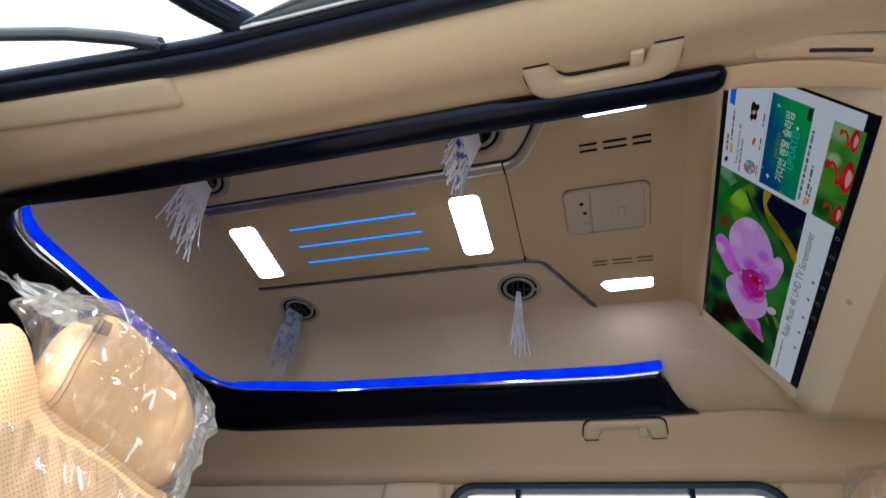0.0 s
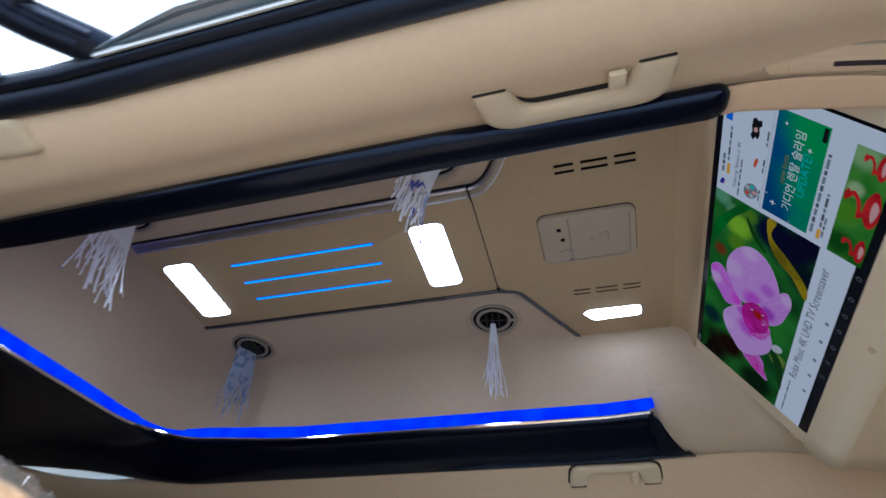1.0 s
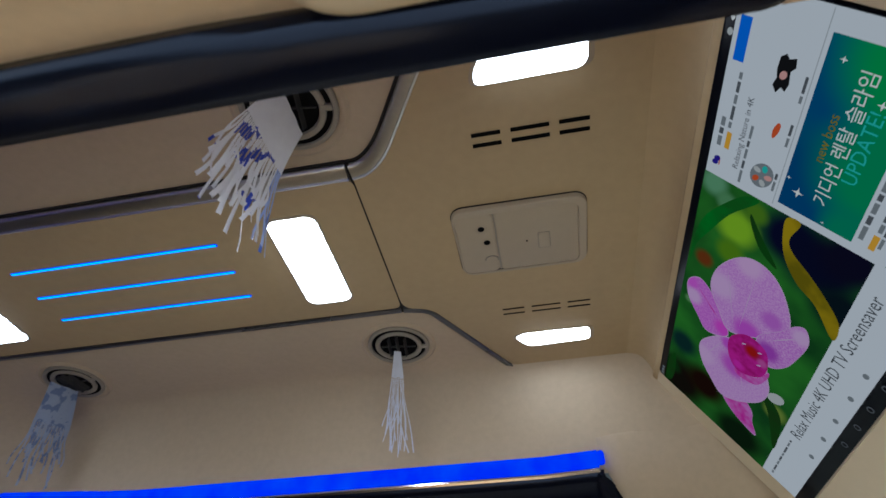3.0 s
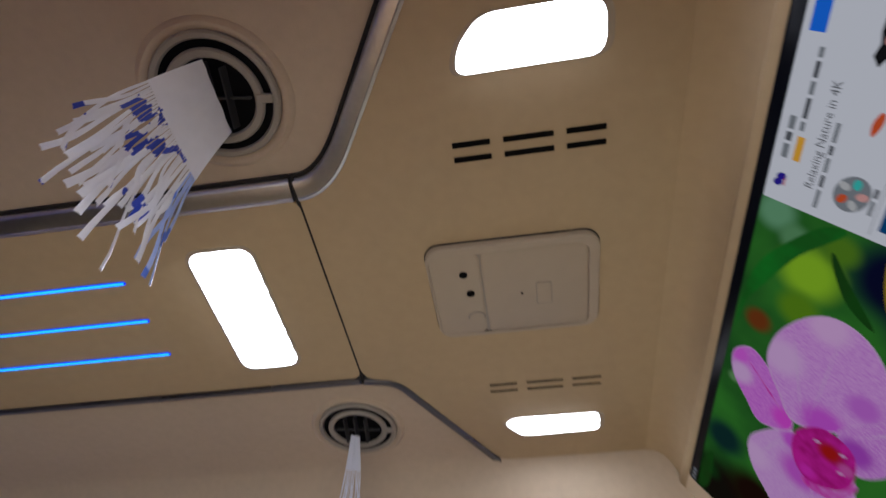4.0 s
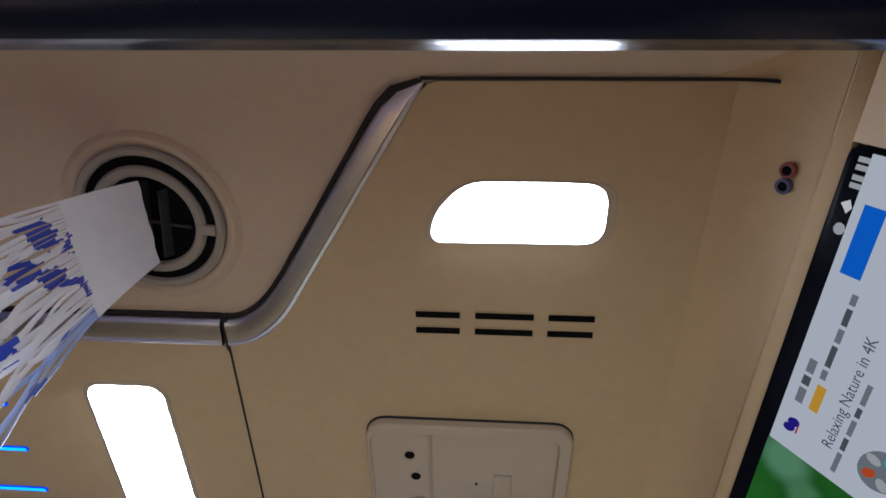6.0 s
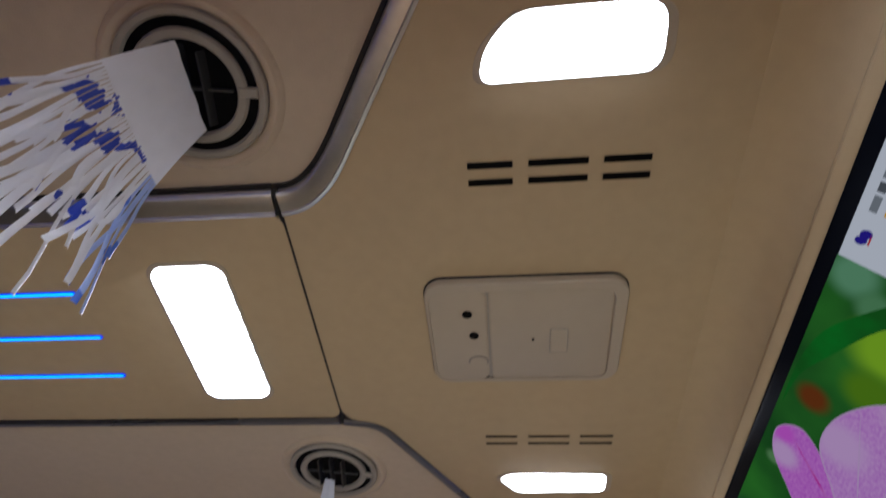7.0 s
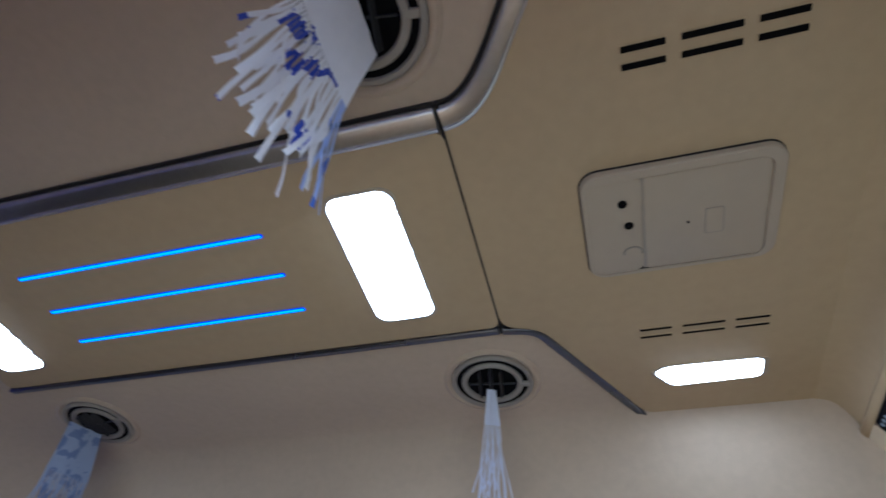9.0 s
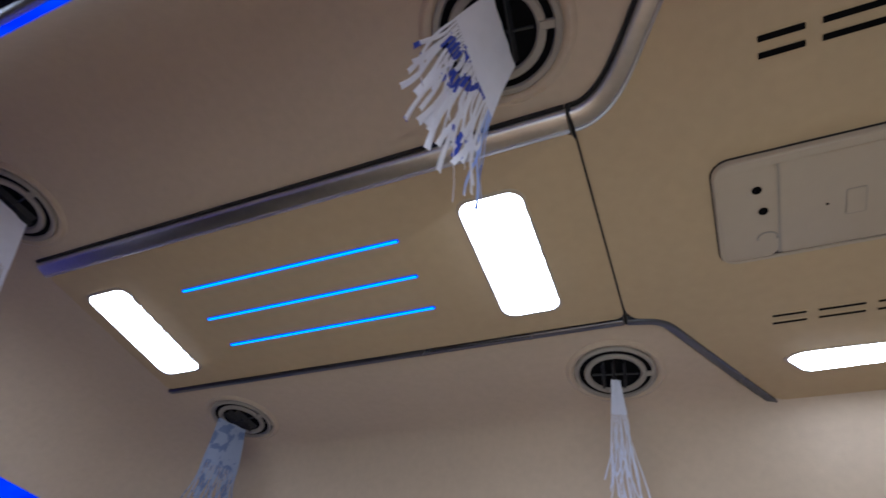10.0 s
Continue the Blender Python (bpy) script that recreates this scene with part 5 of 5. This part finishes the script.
part("inner_rail", loops_mesh([wloop(WX0 + 0.02, WX1 - 0.02, WZ0 + 0.025, WZ1 - 0.025, 0.05, 6.505), wloop(WX0 + 0.02, WX1 - 0.02, WZ0 + 0.025, WZ1 - 0.025, 0.05, 6.490), wloop(WX0 + 0.032, WX1 - 0.032, WZ0 + 0.04, WZ1 - 0.04, 0.042, 6.490),
                               wloop(WX0 + 0.032, WX1 - 0.032, WZ0 + 0.04, WZ1 - 0.04, 0.042, 6.505)]), M_RUBBER, win)
for x in (-0.085, 0.345):
    part("rail_clip", boxm(x - 0.006 - 0.1415, x + 0.006 - 0.1415, -0.008, 0.028, 0.150, 0.186, 0.002, 1), M_RUBBER, win)
pane = part("pane", loops_mesh([wloop(WX0 + 0.004, WX1 - 0.004, WZ0 + 0.004, WZ1 - 0.004, 0.06, 6.512), wloop(WX0 + 0.004, WX1 - 0.004, WZ0 + 0.004, WZ1 - 0.004, 0.06, 6.516)], caps=True), M_GLASS, win)
pane.visible_shadow = False
thing("pillar_cover", slab(rounded(-0.46, -0.285, 6.43, 6.49, 0.025, 6, (4, 2)), 1.238, 0.55, 0.02, 4), M_CREAM, "cream rounded pillar cover beside the window", "trim", kind="structure")
ground = thing("ground", slab(rounded(-300, 300, -300, 300, 20, 6, (2, 2)), -0.36, -0.6), M_CONCRETE, "pale concrete yard reaching to the horizon", "ground", kind="structure", smooth=False)

# ---- open sliding door and its arm outside ----
door = empty("sliding_door", (-0.9, 5.06, 0.8), "open dark sliding door of the van, slid back", "car door")
def dpart(name, bm, mat, label=""):
    bm.transform(Matrix.Translation((0.9, -5.06, -0.8)))
    return part(name, bm, mat, door, label)
def placed(bm, m):
    bm.transform(m)
    return bm


dpart("top_frame", tube([(-1.75, 5.06, 1.215), (-1.2, 5.075, 1.245), (-0.85, 5.095, 1.256), (-0.61, 5.125, 1.262), (-0.46, 5.155, 1.258), (-0.38, 5.176, 1.252), (-0.33, 5.193, 1.247)], 0.0095, 12), M_FRAME)
# unseen lower part of the door, run forward to block low light
dpart("unseen_lower_panel", boxm(-1.75, -0.42, 5.04, 5.10, 0.0, 0.86, 0.015), M_BODY)
ARM = Matrix.Translation((0.056, -0.012, 0.006))
dpart("arm", placed(tube([(-0.252, 5.232, 1.256), (-0.272, 5.206, 1.250), (-0.289, 5.186, 1.245), (-0.306, 5.168, 1.242), (-0.322, 5.149, 1.240), (-0.333, 5.128, 1.242), (-0.338, 5.095, 1.245)], 0.021, 14, 0.55), ARM), M_RUBBER)
dpart("arm_rib", placed(tube([(-0.276, 5.196, 1.238), (-0.300, 5.168, 1.231), (-0.318, 5.142, 1.229), (-0.328, 5.100, 1.232)], 0.005, 8), ARM), M_RUBBER)
dpart("arm_rib", placed(tube([(-0.262, 5.192, 1.242), (-0.286, 5.163, 1.234), (-0.302, 5.140, 1.232), (-0.312, 5.100, 1.234)], 0.004, 8), ARM), M_RUBBER)
dpart("roller", placed(lathe([(0.0001, 0.010), (0.012, 0.010), (0.014, 0.006), (0.014, -0.006), (0.012, -0.010), (0.0001, -0.010)], 20, Matrix.Translation((-0.318, 5.115, 1.230))), ARM), M_RUBBER)
dpart("bracket", placed(boxm(-0.378, -0.288, 5.070, 5.118, 1.235, 1.262, 0.008), ARM), M_RUBBER)
dpart("bracket_nose", placed(lathe([(0.011, -0.006), (0.010, 0.004), (0.004, 0.016), (0.0001, 0.019)], 14, Matrix.Translation((-0.294, 5.146, 1.238)) @ Matrix.Rotation(radians(80), 4, "Y")), ARM), M_RUBBER)

# ---- seats with wrapped headrests ----
def cushion(a, b, c, power=3.2, nu=40, nv=24):
    """A soft, boxy pad of half sizes a, b, c."""
    bm = bmesh.new()
    def sp(v, p):
        return (abs(v) ** p) * (1 if v >= 0 else -1)
    e = 2 / power
    rows = []
    for i in range(nv + 1):
        ph = -math.pi / 2 + math.pi * i / nv
        row = []
        for k in range(nu):
            th = 2 * math.pi * k / nu
            row.append(bm.verts.new((a * sp(math.cos(ph), e) * sp(math.cos(th), e), b * sp(math.cos(ph), e) * sp(math.sin(th), e), c * sp(math.sin(ph), e))))
        rows.append(row)
    for r0, r1 in zip(rows, rows[1:]):
        for k in range(nu):
            j = (k + 1) % nu
            bm.faces.new((r0[k], r0[j], r1[j], r1[k]))
    bmesh.ops.remove_doubles(bm, verts=bm.verts, dist=0.0004)
    return bm


def wrap(a, b, c, seed, peaks):
    """A loose bag of film: the pad blown up, crumpled, with pulled corners."""
    bm = cushion(a, b, c, 2.9, 96, 60)
    for v in bm.verts:
        p = v.co.copy()
        d = p.normalized()
        k = noise.fractal(p * 20 + Vector((seed, 0, 0)), 0.8, 2.2, 3) * 0.004 + (0.5 - abs(noise.noise(p * 30 + Vector((0, seed, 0))))) * 0.010 - 0.002
        v.co += d * k
        for q, r, pull in peaks:
            w = max(0, 1 - (p - Vector(q)).length / r)
            v.co += Vector(pull) * w ** 1.8
    return bm


def make_seat(place, lean, label, near=True, size=1.0):
    s = empty("car_seat", place, label, "car seat", "seats")
    s.matrix_world = Matrix.Translation(place) @ Matrix.Rotation(radians(lean), 4, "Y") @ Matrix.Scale(size, 4)
    # the origin lies at the top of the backrest
    def shoulder(p):
        """The bolster on the door side stands higher than the middle."""
        return 0.085 * ramp01((-p.y - 0.105) / 0.085) ** 1.3 * ramp01((p.z + 0.40) / 0.25) if near else 0.0
    back = cushion(0.085, 0.25, 0.36, 3.4)
    back.transform(Matrix.Translation((0.02, 0, -0.305)))
    for v in back.verts:
        if v.co.x > 0.03 and abs(v.co.y) < 0.17:
            v.co.x -= 0.018 * (1 - (abs(v.co.y) / 0.17) ** 4)
        if abs(v.co.y) > 0.16 and v.co.z > -0.25:
            v.co.z -= (0.004 if v.co.y < 0 else 0.04) * ((abs(v.co.y) - 0.16) / 0.09) ** 1.6
        v.co.z += shoulder(v.co)
    part("backrest", back, M_SEAT, s, "tan perforated leather backrest")
    head = cushion(0.050, 0.128, 0.097, 2.8)
    head.transform(Matrix.Translation((0.022, 0, 0.105)))
    for v in head.verts:
        v.co.x += 0.03 * (abs(v.co.y) / 0.138) ** 2
        v.co.z -= 0.022 * (abs(v.co.y) / 0.138) ** 3
    hr = part("headrest", head, M_LEATHER, s, "padded tan leather headrest")
    for sy in (-1, 1):
        for y in (0.100, 0.1055):
            pts = []
            for k in range(13):
                z = -0.075 + 0.15 * k / 12
                yy = y + 0.012 * (1 - (z / 0.08) ** 2)
                bulge = 0.050 * max(0.0, 1 - (yy / 0.128) ** 3 - abs(z / 0.097) ** 3) ** (1 / 3)
                pts.append((0.0225 + bulge + 0.03 * (yy / 0.138) ** 2, sy * yy, 0.105 + z - 0.022 * (yy / 0.138) ** 3))
            part("seam", tube(pts, 0.0006, 6), M_STITCH, hr)
        part("post", tube([(0.01, sy * 0.05, -0.06), (0.015, sy * 0.05, 0.05)], 0.006, 10), M_CHROME, s, "chrome headrest post")
    seat = cushion(0.25, 0.25, 0.075, 3.6)
    seat.transform(Matrix.Translation((0.24, 0, -0.70)))
    part("seat_cushion", seat, M_SEAT, s)
    part("base", boxm(0.02, 0.46, -0.2, 0.2, -1.0, -0.76, 0.02), M_RUBBER, s, "black seat base")
    bag = wrap(0.060, 0.142, 0.108, 3.0 if near else 9.0, [((0.01, 0.140, 0.090), 0.07, (0.0, 0.05, 0.035)), ((-0.01, -0.140, 0.075), 0.085, (-0.05, -0.10, 0.0)), ((-0.03, -0.05, 0.105), 0.05, (-0.01, 0, 0.015)), ((0.04, 0.14, -0.09), 0.05, (0.0, 0.015, -0.01))])
    for v in bag.verts:
        v.co.x += 0.03 * (v.co.y / 0.142) ** 2
        v.co.z -= 0.022 * abs(v.co.y / 0.142) ** 3
    bag.transform(Matrix.Translation((0.024, 0, 0.107)))
    cover = part("film_cover", bag, M_FILM, s, "crumpled clear plastic film cover with a printed patch")
    cover.data.materials.append(M_PRINT)
    for p in cover.data.polygons:
        c = p.center
        if near and c.x > 0.0 and -0.146 < c.y < -0.104 and 0.118 < c.z < 0.140:
            p.material_index = 1
    flaps = [((0.060, 0.138, 0.010), (0.056, 0.118, 0.190), (0.050, 0.166, -0.030), (0.045, 0.206, 0.212)), ((0.025, -0.130, 0.135), (0.020, -0.030, 0.200), (0.000, -0.225, 0.155), (-0.004, -0.105, 0.222))]
    for r0, r1, t0, t1 in flaps if near else flaps[:0]:
        rows = []
        for i in range(15):
            u = i / 14
            a, b = Vector(r0).lerp(Vector(r1), u), Vector(t0).lerp(Vector(t1), u ** 1.4)
            row = []
            for k in range(9):
                v = k / 8
                p = a.lerp(b, v * (0.9 + 0.1 * math.sin(i * 1.7)))
                row.append(p + Vector((0.006 * math.sin(i * 2.2) * (0.3 + v) + 0.004 * math.sin(k * 2.0 + i), 0, 0.002 * math.cos(i * 3.1 + k))))
            rows.append(row)
        part("film_flap", loops_mesh(rows, closed=False), M_MILKY, s, "loose milky flap of the film cover", smooth=False)
    bb = wrap(0.095, 0.262, 0.365, 5.0, [])
    bb.transform(Matrix.Translation((0.02, 0, -0.345)))
    for v in bb.verts:
        if abs(v.co.y) > 0.16 and v.co.z > -0.25:
            v.co.z -= (0.05 if v.co.y < 0 else 0.10) * ((abs(v.co.y) - 0.16) / 0.09) ** 1.6
        v.co.z += shoulder(v.co)
    part("film_cover", bb, M_FILM, s, "clear plastic film over the backrest")
    return s


def perforated(name):
    m = material(name, (0.68, 0.45, 0.25), 0.45, var=0.06, scale=30, bump=0.1, bump_scale=350)
    nt = m.node_tree
    b = nt.nodes["Principled BSDF"]
    tc = nt.nodes.new("ShaderNodeTexCoord")
    sep = nt.nodes.new("ShaderNodeSeparateXYZ")
    nt.links.new(tc.outputs["Object"], sep.inputs[0])
    dots = []
    for axis in (1, 2):
        mm = nt.nodes.new("ShaderNodeMath")
        mm.operation = "MULTIPLY"
        mm.inputs[1].default_value = 2 * math.pi / 0.0075
        sn = nt.nodes.new("ShaderNodeMath")
        sn.operation = "SINE"
        nt.links.new(sep.outputs[axis], mm.inputs[0])
        nt.links.new(mm.outputs[0], sn.inputs[0])
        dots.append(sn)
    mul = nt.nodes.new("ShaderNodeMath")
    mul.operation = "MULTIPLY"
    nt.links.new(dots[0].outputs[0], mul.inputs[0])
    nt.links.new(dots[1].outputs[0], mul.inputs[1])
    mr = nt.nodes.new("ShaderNodeMapRange")
    mr.inputs["From Min"].default_value, mr.inputs["From Max"].default_value = 0.70, 0.85
    nt.links.new(mul.outputs[0], mr.inputs["Value"])
    mx = nt.nodes.new("ShaderNodeMix")
    mx.data_type = "RGBA"
    mx.inputs[7].default_value = (0.20, 0.10, 0.04, 1)
    old = b.inputs["Base Color"].links[0].from_socket
    nt.links.new(mr.outputs["Result"], mx.inputs[0])
    nt.links.new(old, mx.inputs[6])
    nt.links.new(mx.outputs[2], b.inputs["Base Color"])
    return m


M_SEAT = perforated("perforated_tan_leather")
make_seat((-0.388, 5.458, 0.800), -8, "tan leather seat with headrest wrapped in clear plastic film", True, 0.84)
make_seat((0.622, 6.20, 0.912), -8, "tan leather front seat with headrest wrapped in clear film", False)
